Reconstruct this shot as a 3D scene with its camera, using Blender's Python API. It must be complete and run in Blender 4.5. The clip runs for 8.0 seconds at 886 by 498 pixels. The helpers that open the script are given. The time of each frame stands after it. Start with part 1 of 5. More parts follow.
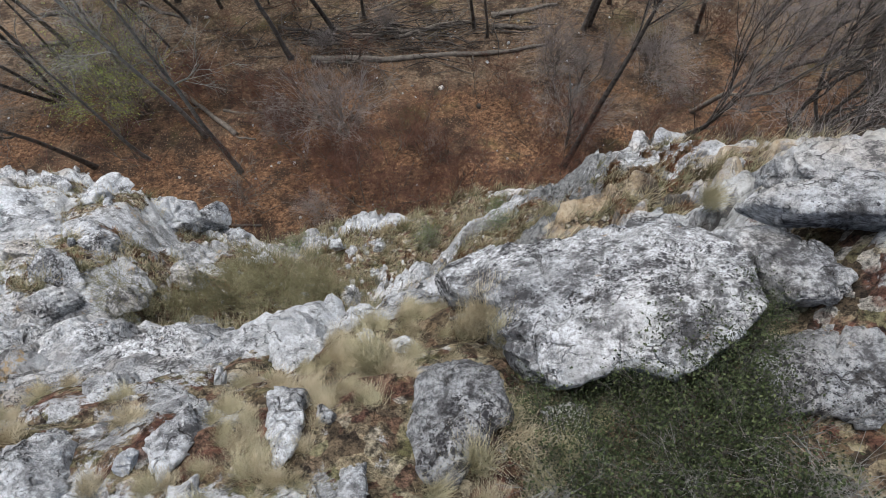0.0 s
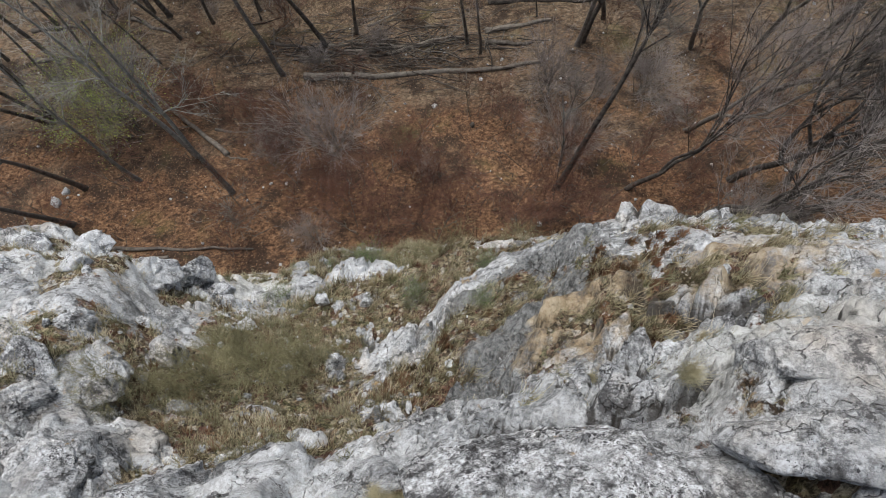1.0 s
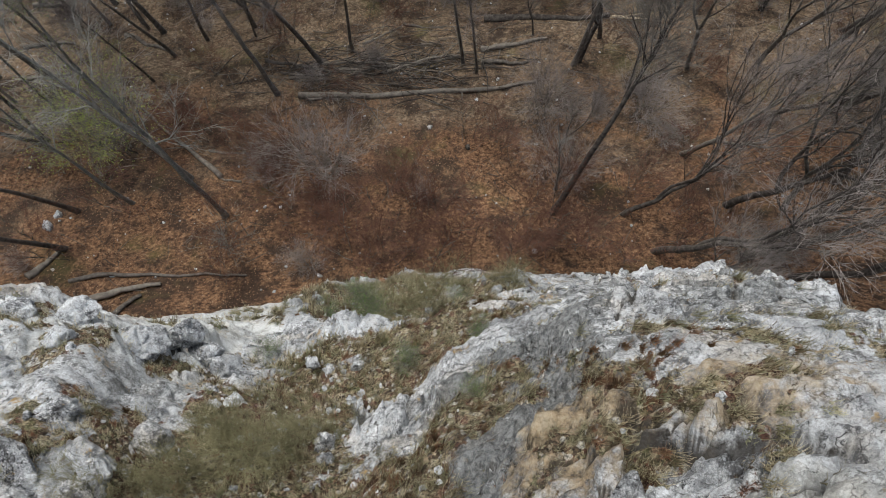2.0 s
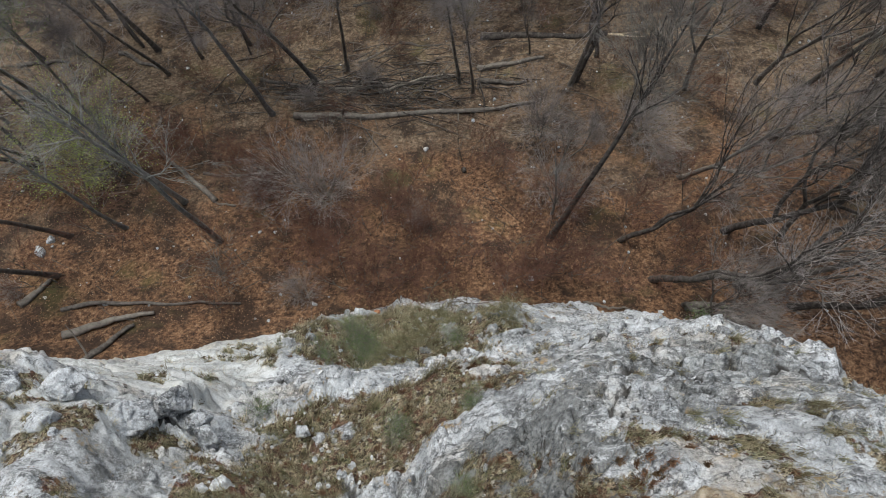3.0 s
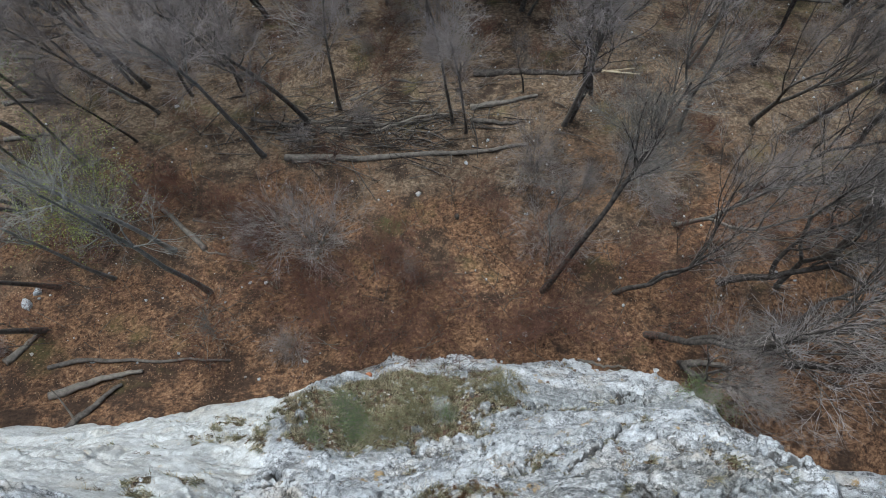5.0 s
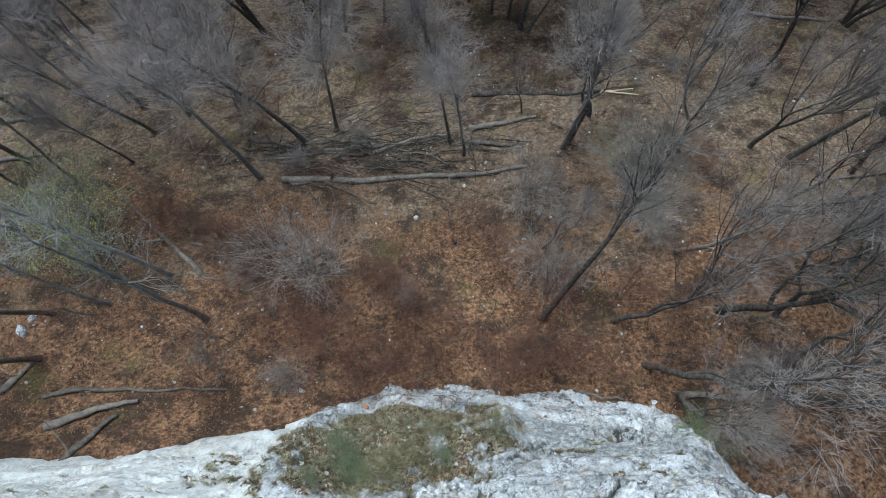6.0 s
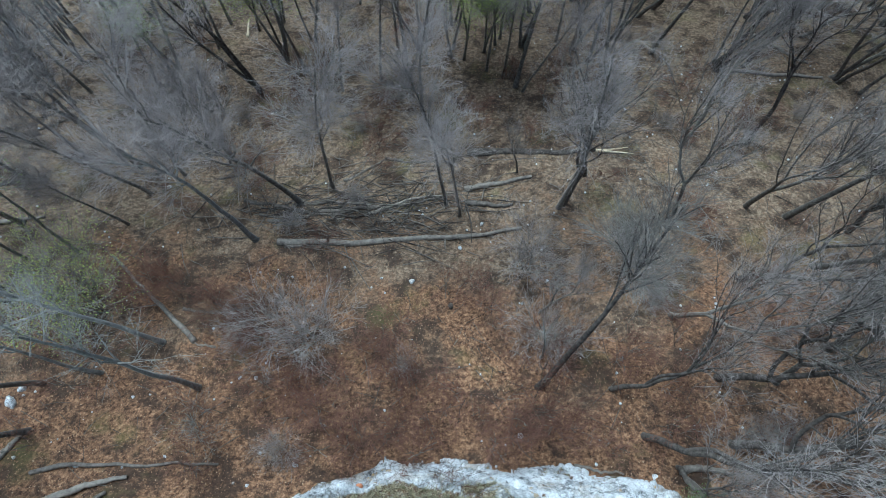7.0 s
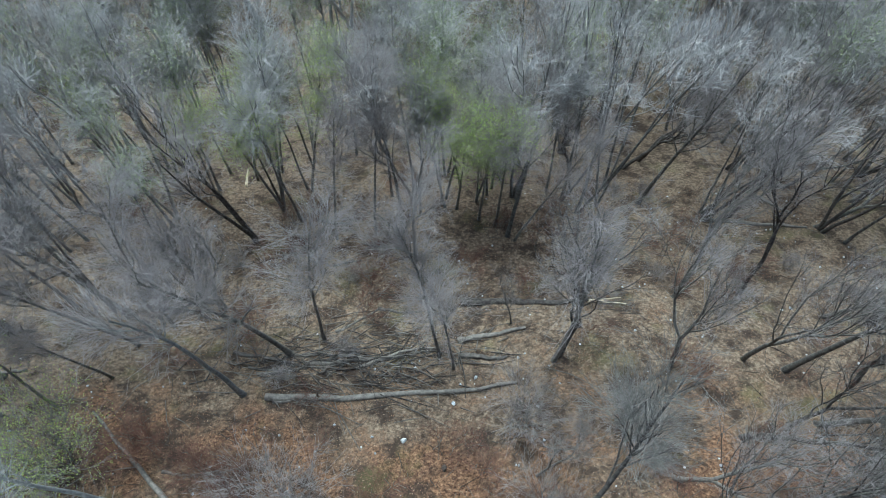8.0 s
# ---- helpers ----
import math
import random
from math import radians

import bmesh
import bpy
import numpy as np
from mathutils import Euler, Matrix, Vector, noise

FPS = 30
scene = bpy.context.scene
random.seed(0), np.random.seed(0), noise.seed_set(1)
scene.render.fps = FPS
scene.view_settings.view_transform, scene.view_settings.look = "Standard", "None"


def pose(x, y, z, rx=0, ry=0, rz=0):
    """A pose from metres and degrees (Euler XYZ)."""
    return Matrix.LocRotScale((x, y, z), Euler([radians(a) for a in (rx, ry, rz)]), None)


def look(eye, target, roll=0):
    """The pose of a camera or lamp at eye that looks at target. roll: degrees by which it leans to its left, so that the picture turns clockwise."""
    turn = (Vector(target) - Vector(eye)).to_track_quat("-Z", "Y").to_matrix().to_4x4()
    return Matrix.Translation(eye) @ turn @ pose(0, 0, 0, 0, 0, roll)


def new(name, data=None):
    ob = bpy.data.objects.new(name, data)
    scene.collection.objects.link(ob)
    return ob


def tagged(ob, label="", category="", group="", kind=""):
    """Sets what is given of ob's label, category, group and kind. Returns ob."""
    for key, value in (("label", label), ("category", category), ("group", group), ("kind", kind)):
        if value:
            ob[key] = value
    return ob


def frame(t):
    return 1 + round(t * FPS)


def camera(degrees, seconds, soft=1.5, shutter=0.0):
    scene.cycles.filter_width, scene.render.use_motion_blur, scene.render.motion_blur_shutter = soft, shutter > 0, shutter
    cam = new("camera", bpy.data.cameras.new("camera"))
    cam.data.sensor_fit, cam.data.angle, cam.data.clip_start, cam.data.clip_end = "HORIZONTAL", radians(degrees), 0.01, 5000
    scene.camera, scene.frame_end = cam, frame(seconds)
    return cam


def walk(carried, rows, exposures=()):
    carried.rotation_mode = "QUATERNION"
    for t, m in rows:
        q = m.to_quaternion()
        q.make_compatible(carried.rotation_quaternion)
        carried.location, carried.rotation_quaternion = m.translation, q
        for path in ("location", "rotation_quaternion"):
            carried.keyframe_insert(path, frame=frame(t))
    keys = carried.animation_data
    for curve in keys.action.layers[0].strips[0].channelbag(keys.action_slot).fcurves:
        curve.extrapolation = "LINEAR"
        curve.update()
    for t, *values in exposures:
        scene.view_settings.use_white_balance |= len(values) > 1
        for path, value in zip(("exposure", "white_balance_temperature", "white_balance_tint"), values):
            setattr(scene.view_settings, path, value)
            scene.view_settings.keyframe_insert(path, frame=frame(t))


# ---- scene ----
cam = camera(65.2, 8.0, soft=0.85)
PATH = [
    (0, (0.019, -0.018, 44.067), (0.016, 0.33, 42.097), -0.5),
    (0.5, (0.109, 0.444, 44.053), (0.11, 0.79, 42.083), 0.0),
    (1, (0.199, 1.026, 44.064), (0.204, 1.37, 42.093), 0.6),
    (1.5, (0.253, 1.572, 44.08), (0.261, 1.915, 42.109), 1.2),
    (1.7, (0.26, 1.816, 44.086), (0.271, 2.158, 42.116), 1.7),
    (2.8, (0.374, 3.18, 44.067), (0.392, 3.518, 42.096), 2.9),
    (3, (0.394, 3.418, 44.065), (0.413, 3.755, 42.094), 3.0),
    (3.5, (0.44, 3.976, 44.07), (0.462, 4.312, 42.098), 3.4),
    (4, (0.47, 4.612, 44.079), (0.494, 4.947, 42.108), 3.9),
    (4.5, (0.499, 5.181, 44.098), (0.527, 5.515, 42.126), 4.4),
    (5.8, (0.539, 6.748, 44.138), (0.577, 7.078, 42.165), 6.1),
    (6, (0.55, 6.976, 44.16), (0.588, 7.307, 42.188), 6.2),
    (6.5, (0.565, 7.561, 44.207), (0.607, 7.889, 42.234), 6.8),
    (6.7, (0.614, 7.864, 44.201), (0.657, 8.19, 42.228), 6.8),
    (6.8, (0.649, 8.028, 44.199), (0.686, 8.393, 42.233), 5.3),
    (7, (0.721, 8.35, 44.198), (0.762, 8.782, 42.245), 4.8),
    (7.5, (0.819, 9.017, 44.223), (0.866, 9.613, 42.314), 3.9),
    (8, (0.761, 9.615, 44.232), (0.823, 10.399, 42.394), 3.9),
]
walk(cam, [(t, look(eye, target, roll)) for t, eye, target, roll in PATH],
     exposures=[(0.0, 0.32, 6250, 9), (1.5, 0.22, 6450, 7), (3.0, 0.18, 6250, 5), (4.5, 0.24, 5950, 3), (6.0, 0.48, 5500, -1), (6.5, 0.62, 5350, -4), (7.0, 0.75, 5050, -6), (7.5, 0.92, 5000, -9), (8.0, 1.0, 5150, -7)])
V3 = Vector

# ---- light: an overcast day ----
world = bpy.data.worlds.new("overcast_sky")
scene.world = world
world.use_nodes = True
wn = world.node_tree.nodes
sky = wn.new("ShaderNodeTexSky")
sky.sky_type = "NISHITA"
sky.sun_disc = False
sky.sun_elevation, sky.sun_rotation = radians(60), radians(-25)
sky.dust_density = 6.0
world.node_tree.links.new(sky.outputs[0], wn["Background"].inputs[0])
wn["Background"].inputs[1].default_value = 0.115
sun = new("sun", bpy.data.lights.new("sun", "SUN"))
sun.data.energy, sun.data.angle, sun.data.color = 2.0, radians(45), (1.0, 0.98, 0.95)
sun.matrix_world = look((0, 0, 60), (60 * 0.24, -60 * 0.52, 0))

# ---- noise on arrays ----
_rng = np.random.RandomState(7)
_perm = _rng.permutation(512)
_grad = _rng.normal(size=(512, 3))
_grad /= np.linalg.norm(_grad, axis=1)[:, None]


def gnoise(p):
    """Gradient noise, about -0.7 to 0.7, at points p (n, 3)."""
    p = np.asarray(p, float)
    i = np.floor(p).astype(int)
    f = p - i
    u = f * f * f * (f * (f * 6 - 15) + 10)
    out = np.zeros(len(p))
    for dx in (0, 1):
        for dy in (0, 1):
            for dz in (0, 1):
                h = _perm[(_perm[(_perm[(i[:, 0] + dx) & 511] + i[:, 1] + dy) & 511] + i[:, 2] + dz) & 511]
                d = f - (dx, dy, dz)
                w = (u[:, 0] if dx else 1 - u[:, 0]) * (u[:, 1] if dy else 1 - u[:, 1]) * (u[:, 2] if dz else 1 - u[:, 2])
                out += w * (_grad[h] * d).sum(1)
    return out


def fbm(p, octaves=4, gain=0.5):
    out, a = np.zeros(len(p)), 1.0
    for k in range(octaves):
        out += a * gnoise(np.asarray(p) * 2.03 ** k + 17.3 * k)
        a *= gain
    return out


def facets(p, seed=0, tilt=0.5):
    """Broken stone: each scattered cell is a plane with its own height and slope. Gives the height, and the way to the nearest joint."""
    p = np.asarray(p, float)
    i = np.floor(p).astype(int)
    f1, f2, val = np.full(len(p), 9.0), np.full(len(p), 9.0), np.zeros(len(p))
    r = np.random.RandomState(40 + seed)
    jit, slope = r.uniform(0.1, 0.9, (512, 4)), r.normal(0, tilt, (512, 3))
    for dx in (-1, 0, 1):
        for dy in (-1, 0, 1):
            for dz in (-1, 0, 1):
                c = i + (dx, dy, dz)
                h = _perm[(_perm[(_perm[c[:, 0] & 511] + c[:, 1]) & 511] + c[:, 2]) & 511]
                v = p - c - jit[h, :3]
                d = np.linalg.norm(v, axis=1)
                near = d < f1
                f2 = np.where(near, f1, np.minimum(f2, d))
                val = np.where(near, jit[h, 3] - 0.5 + (slope[h] * v).sum(1), val)
                f1 = np.minimum(f1, d)
    return val, f2 - f1


# ---- mesh helpers ----
def mesh_from(name, verts, faces, mat, smooth=True):
    """A mesh from arrays: verts (n, 3) and faces, a list of arrays (m, 3) or (m, 4)."""
    me = bpy.data.meshes.new(name)
    faces = [f for f in (faces if isinstance(faces, list) else [faces]) if len(f)]
    me.vertices.add(len(verts))
    me.vertices.foreach_set("co", np.asarray(verts, np.float32).ravel())
    loops = np.concatenate([f.ravel() for f in faces]).astype(np.int32)
    sizes = np.concatenate([np.full(len(f), f.shape[1]) for f in faces]).astype(np.int32)
    me.loops.add(len(loops))
    me.loops.foreach_set("vertex_index", loops)
    me.polygons.add(len(sizes))
    me.polygons.foreach_set("loop_start", np.concatenate([[0], np.cumsum(sizes)[:-1]]).astype(np.int32))
    me.polygons.foreach_set("loop_total", sizes)
    me.polygons.foreach_set("use_smooth", np.full(len(sizes), smooth))
    me.update(calc_edges=True)
    me.materials.append(mat)
    return me


def mask(me, name, values):
    a = me.attributes.new(name, "FLOAT", "POINT")
    a.data.foreach_set("value", np.asarray(values, np.float32))


def part(name, me, parent=None, label=""):
    """Links a mesh as one object, under a thing if one is given."""
    ob = new(name, me)
    if parent:
        ob.parent = parent
    return tagged(ob, label)


def thing(name, at, label, category, group="", kind=""):
    ob = new(name)
    ob.empty_display_size = 0.2
    ob.matrix_basis = at if isinstance(at, Matrix) else Matrix.Translation(at)
    return tagged(ob, label, category, group, kind)


def grid_faces(nu, nv):
    a = np.arange(nu * nv).reshape(nu, nv)
    return np.stack([a[:-1, :-1], a[1:, :-1], a[1:, 1:], a[:-1, 1:]], -1).reshape(-1, 4)


def unit(v):
    return v / np.maximum(np.linalg.norm(v, axis=-1, keepdims=True), 1e-9)


def tubes(P, R, sides):
    """Tapered tubes along polylines P (n, k, 3) with radii R (n, k); returns verts and quads."""
    n, k, _ = P.shape
    T = np.gradient(P, axis=1)
    T = unit(T)
    ref = np.where(np.abs(T[:, :1, 2:3]) > 0.8, np.array([1.0, 0.13, 0]), np.array([0, 0.1, 1.0]))
    A = unit(np.cross(T, np.broadcast_to(ref, T.shape)))
    B = np.cross(T, A)
    ang = np.arange(sides) * 2 * np.pi / sides
    ring = A[:, :, None] * np.cos(ang)[:, None] + B[:, :, None] * np.sin(ang)[:, None]
    verts = (P[:, :, None] + ring * R[:, :, None, None]).reshape(-1, 3)
    idx = np.arange(n * k * sides).reshape(n, k, sides)
    nxt = np.roll(idx, -1, 2)
    quads = np.stack([idx[:, :-1], nxt[:, :-1], nxt[:, 1:], idx[:, 1:]], -1).reshape(-1, 4)
    return verts, quads


def cones(S, E, R):
    """Three-sided pointed twigs from S to E (n, 3)."""
    d = unit(E - S)
    a = unit(np.cross(d, np.array([0.31, 0.2, 0.93])))
    b = np.cross(d, a)
    ang = np.arange(3) * 2 * np.pi / 3
    ring = S[:, None] + (a[:, None] * np.cos(ang)[:, None] + b[:, None] * np.sin(ang)[:, None]) * R[:, None, None]
    verts = np.concatenate([ring, E[:, None]], 1).reshape(-1, 3)
    base = np.arange(len(S))[:, None] * 4
    tris = np.concatenate([base + np.array(t) for t in ((0, 1, 3), (1, 2, 3), (2, 0, 3))], 1).reshape(-1, 3)
    return verts, tris


class Pile:
    """Collects arrays of vertices and faces into one mesh."""

    def __init__(self):
        self.v, self.f, self.n = [], [], 0

    def add(self, v, f):
        self.v.append(v)
        self.f.append(f + self.n)
        self.n += len(v)

    def mesh(self, name, mat, smooth=True):
        return mesh_from(name, np.concatenate(self.v), self.f, mat, smooth)


# ---- materials ----
def material(name, rough=0.85):
    m = bpy.data.materials.new(name)
    m.use_nodes = True
    nt = m.node_tree
    b = nt.nodes["Principled BSDF"]
    b.inputs["Roughness"].default_value = rough
    b.inputs["Specular IOR Level"].default_value = 0.25
    return m, nt, b


def node(nt, kind, **kw):
    n = nt.nodes.new(kind)
    for k, v in kw.items():
        if k in n.inputs:
            n.inputs[k].default_value = v
    return n


def tex_noise(nt, co, scale, detail=4.0, rough=0.6):
    n = node(nt, "ShaderNodeTexNoise", Scale=scale, Detail=detail, Roughness=rough)
    nt.links.new(co, n.inputs["Vector"])
    return n.outputs["Fac"]


def ramp(nt, fac, *stops):
    r = nt.nodes.new("ShaderNodeValToRGB")
    e = r.color_ramp.elements
    while len(e) < len(stops):
        e.new(0.5)
    for s, (pos, col) in zip(e, stops):
        s.position = pos
        s.color = (*col, 1) if isinstance(col, tuple) else (col, col, col, 1)
    nt.links.new(fac, r.inputs[0])
    return r.outputs[0]


def mix(nt, fac, a, b, how="MIX"):
    m = nt.nodes.new("ShaderNodeMix")
    m.data_type, m.blend_type = "RGBA", how
    for sock, v in ((m.inputs[0], fac), (m.inputs[6], a), (m.inputs[7], b)):
        if isinstance(v, (int, float)):
            sock.default_value = v
        elif isinstance(v, tuple):
            sock.default_value = (*v, 1)
        else:
            nt.links.new(v, sock)
    return m.outputs[2]


def maths(nt, op, a, b=0.0):
    m = nt.nodes.new("ShaderNodeMath")
    m.operation = op
    for sock, v in zip(m.inputs, (a, b)):
        if isinstance(v, (int, float)):
            sock.default_value = v
        else:
            nt.links.new(v, sock)
    return m.outputs[0]


def attribute(nt, name):
    a = nt.nodes.new("ShaderNodeAttribute")
    a.attribute_name = name
    return a.outputs["Fac"]


def bump(nt, bsdf, height, strength, distance):
    b = node(nt, "ShaderNodeBump", Strength=strength, Distance=distance)
    nt.links.new(height, b.inputs["Height"])
    nt.links.new(b.outputs[0], bsdf.inputs["Normal"])


def coords(nt, which="Object"):
    return nt.nodes.new("ShaderNodeTexCoord").outputs[which]


def world_place(nt):
    return nt.nodes.new("ShaderNodeNewGeometry").outputs["Position"]


def limestone(name, soil=False, tone=1.0, crusted=0.44, stained=0.7, ochre=0.75):
    """Pale weathered limestone with black and orange lichen; with soil, turf where the mask says."""
    m, nt, b = material(name, 0.9)
    co = world_place(nt)
    wide = tex_noise(nt, co, 1.1, 8, 0.68)
    base = ramp(nt, wide, (0.31, (0.26 * tone, 0.275 * tone, 0.295 * tone)), (0.41, (0.53 * tone, 0.56 * tone, 0.59 * tone)), (0.53, (0.72 * tone, 0.755 * tone, 0.79 * tone)))
    warm = ramp(nt, tex_noise(nt, co, 0.6, 7, 0.65), (0.52, 0.0), (0.66, ochre))
    base = mix(nt, warm, base, (0.54, 0.46, 0.35))
    # grey crust in blotches, then pits and grain
    worn = ramp(nt, tex_noise(nt, co, 0.85, 5, 0.6), (crusted, 0.12), (crusted + 0.14, 1.0))
    crust = ramp(nt, tex_noise(nt, co, 5.5, 8, 0.8), (0.42, 1.0), (0.52, 0.0))
    base = mix(nt, maths(nt, "MULTIPLY", maths(nt, "MULTIPLY", crust, worn), 0.9), base, (0.10, 0.10, 0.105))
    grain = mix(nt, 1.0, ramp(nt, tex_noise(nt, co, 30, 6, 0.8), (0.40, 0.30), (0.53, 1.0)), ramp(nt, tex_noise(nt, co, 9, 9, 0.85), (0.40, 0.42), (0.52, 1.08)), "MULTIPLY")
    base = mix(nt, maths(nt, "ADD", maths(nt, "MULTIPLY", worn, 0.5), 0.42), base, grain, "MULTIPLY")
    # black lichen in uneven spots, thick in some patches
    warp = nt.nodes.new("ShaderNodeVectorMath")
    warp.operation = "MULTIPLY_ADD"
    jig = node(nt, "ShaderNodeTexNoise", Scale=22.0, Detail=3.0)
    nt.links.new(co, jig.inputs["Vector"])
    nt.links.new(jig.outputs["Color"], warp.inputs[0])
    warp.inputs[1].default_value = (0.05, 0.05, 0.05)
    nt.links.new(co, warp.inputs[2])
    patch = maths(nt, "MULTIPLY", ramp(nt, tex_noise(nt, co, 2.3, 7, 0.78), (0.44, 0.0), (0.58, 1.0)), worn)
    for scale, share in ((34.0, 0.30), (85.0, 0.34)):
        vor = node(nt, "ShaderNodeTexVoronoi", Scale=scale)
        nt.links.new(warp.outputs[0], vor.inputs["Vector"])
        chance = nt.nodes.new("ShaderNodeSeparateColor")
        nt.links.new(vor.outputs["Color"], chance.inputs[0])
        reach = maths(nt, "MULTIPLY", maths(nt, "MULTIPLY", chance.outputs[0], patch), share * 2.2)
        spot = ramp(nt, maths(nt, "SUBTRACT", reach, vor.outputs["Distance"]), (0.0, 0.0), (0.10, 0.9))
        base = mix(nt, spot, base, (0.035, 0.035, 0.04))
    dark = ramp(nt, tex_noise(nt, co, 2.7, 9, 0.78), (0.55, 0.0), (0.61, 0.85))
    base = mix(nt, dark, base, (0.065, 0.065, 0.07))
    stain = ramp(nt, tex_noise(nt, co, 0.75, 9, 0.72), (0.53, 0.0), (0.60, stained))
    base = mix(nt, stain, base, (0.17, 0.175, 0.18))
    orange = ramp(nt, tex_noise(nt, co, 1.5 if soil else 3.5, 7, 0.75), (0.60 if soil else 0.64, 0.0), (0.65 if soil else 0.70, 0.8))
    base = mix(nt, orange, base, (0.40, 0.27, 0.11))
    if soil:
        # dark lichen in streaks along the beds
        along = nt.nodes.new("ShaderNodeVectorMath")
        along.operation = "MULTIPLY"
        nt.links.new(co, along.inputs[0])
        along.inputs[1].default_value = (1.7, 5.0, 6.5)
        tint = maths(nt, "ADD", tex_noise(nt, along.outputs[0], 1.0, 10, 0.8), maths(nt, "MULTIPLY", maths(nt, "SUBTRACT", attribute(nt, "streak"), 0.5), 0.22))
        base = mix(nt, ramp(nt, tint, (0.50, 0.0), (0.57, 0.85)), base, ramp(nt, tex_noise(nt, co, 14, 6, 0.8), (0.42, (0.055, 0.058, 0.06)), (0.58, (0.24, 0.25, 0.25))))
    # broken dark cracks at two sizes
    bend = nt.nodes.new("ShaderNodeVectorMath")
    bend.operation = "MULTIPLY_ADD"
    sway = node(nt, "ShaderNodeTexNoise", Scale=1.8, Detail=6.0)
    nt.links.new(co, sway.inputs["Vector"])
    nt.links.new(sway.outputs["Color"], bend.inputs[0])
    bend.inputs[1].default_value = (1.1, 1.1, 1.1)
    nt.links.new(co, bend.inputs[2])
    cuts = None
    for scale, wide_cut, low, high in ((1.7, 0.02, 0.50, 0.60), (6.0, 0.05, 0.48, 0.62)):
        edge = node(nt, "ShaderNodeTexVoronoi", Scale=scale)
        edge.feature = "DISTANCE_TO_EDGE"
        nt.links.new(bend.outputs[0], edge.inputs["Vector"])
        cut = ramp(nt, edge.outputs["Distance"], (0.0, 1.0), (wide_cut, 0.0))
        cut = maths(nt, "MULTIPLY", cut, ramp(nt, tex_noise(nt, co, 1.9 * scale ** 0.5, 5, 0.7), (low, 0.0), (high, 1.0)))
        base = mix(nt, maths(nt, "MULTIPLY", cut, 0.85), base, (0.035, 0.03, 0.027))
        cuts = cut if cuts is None else maths(nt, "MAXIMUM", cuts, cut)
    h = maths(nt, "ADD", tex_noise(nt, co, 9, 8, 0.75), maths(nt, "MULTIPLY", tex_noise(nt, co, 40, 5, 0.75), 0.4))
    h = maths(nt, "SUBTRACT", h, maths(nt, "MULTIPLY", cuts, 0.5))
    if soil:
        # turf: a mosaic of dead grass, russet and green cushions, bare earth and small stones
        cell = node(nt, "ShaderNodeTexVoronoi", Scale=15.0)
        nt.links.new(warp.outputs[0], cell.inputs["Vector"])
        pick_one = nt.nodes.new("ShaderNodeSeparateColor")
        nt.links.new(cell.outputs["Color"], pick_one.inputs[0])
        turf = ramp(nt, pick_one.outputs[0], (0.0, (0.045, 0.033, 0.024)), (0.2, (0.13, 0.10, 0.065)), (0.4, (0.29, 0.25, 0.165)), (0.6, (0.12, 0.062, 0.045)), (0.75, (0.17, 0.165, 0.09)), (0.9, (0.35, 0.31, 0.23)), (1.0, (0.45, 0.45, 0.43)))
        moss = ramp(nt, tex_noise(nt, co, 3.0, 6, 0.7), (0.56, 0.0), (0.64, 0.6))
        turf = mix(nt, moss, turf, (0.085, 0.095, 0.035))
        rust = ramp(nt, tex_noise(nt, co, 2.2, 6, 0.7), (0.54, 0.0), (0.59, 0.75))
        turf = mix(nt, rust, turf, (0.13, 0.058, 0.042))
        turf = mix(nt, 0.95, turf, ramp(nt, tex_noise(nt, co, 26, 8, 0.82), (0.41, 0.10), (0.50, 0.8), (0.60, 1.7)), "MULTIPLY")
        clean = ramp(nt, maths(nt, "ADD", attribute(nt, "clean"), maths(nt, "SUBTRACT", tex_noise(nt, co, 1.6, 7, 0.72), 0.5)), (0.3, 0.0), (0.8, 0.45))
        base = mix(nt, clean, base, (0.68, 0.695, 0.665))
        # darker grey mottling where the mask says, strongest near the cliff's foot
        greyed = ramp(nt, maths(nt, "ADD", attribute(nt, "greyed"), maths(nt, "SUBTRACT", tex_noise(nt, co, 2.5, 8, 0.75), 0.5)), (0.3, 0.0), (0.75, 0.75))
        base = mix(nt, greyed, base, ramp(nt, tex_noise(nt, co, 7, 9, 0.82), (0.40, (0.07, 0.075, 0.08)), (0.50, (0.22, 0.235, 0.24)), (0.60, (0.50, 0.52, 0.52))))
        rusty = ramp(nt, maths(nt, "ADD", attribute(nt, "rusty"), maths(nt, "SUBTRACT", tex_noise(nt, co, 1.9, 8, 0.72), 0.5)), (0.42, 0.0), (0.6, 0.8))
        base = mix(nt, rusty, base, ramp(nt, tex_noise(nt, co, 4.0, 7, 0.75), (0.40, (0.10, 0.085, 0.07)), (0.5, (0.36, 0.27, 0.16)), (0.6, (0.56, 0.47, 0.33))))
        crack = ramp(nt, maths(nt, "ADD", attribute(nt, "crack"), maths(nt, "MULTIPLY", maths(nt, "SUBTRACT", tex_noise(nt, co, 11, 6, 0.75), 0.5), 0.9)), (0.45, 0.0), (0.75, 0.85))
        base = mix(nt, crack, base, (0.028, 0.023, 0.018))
        k = ramp(nt, maths(nt, "ADD", attribute(nt, "soil"), maths(nt, "MULTIPLY", maths(nt, "SUBTRACT", tex_noise(nt, co, 5, 9, 0.8), 0.5), 1.5)), (0.43, 0.0), (0.52, 1.0))
        base = mix(nt, k, base, turf)
    nt.links.new(base, b.inputs["Base Color"])
    bump(nt, b, h, 1.0, 0.05)
    return m


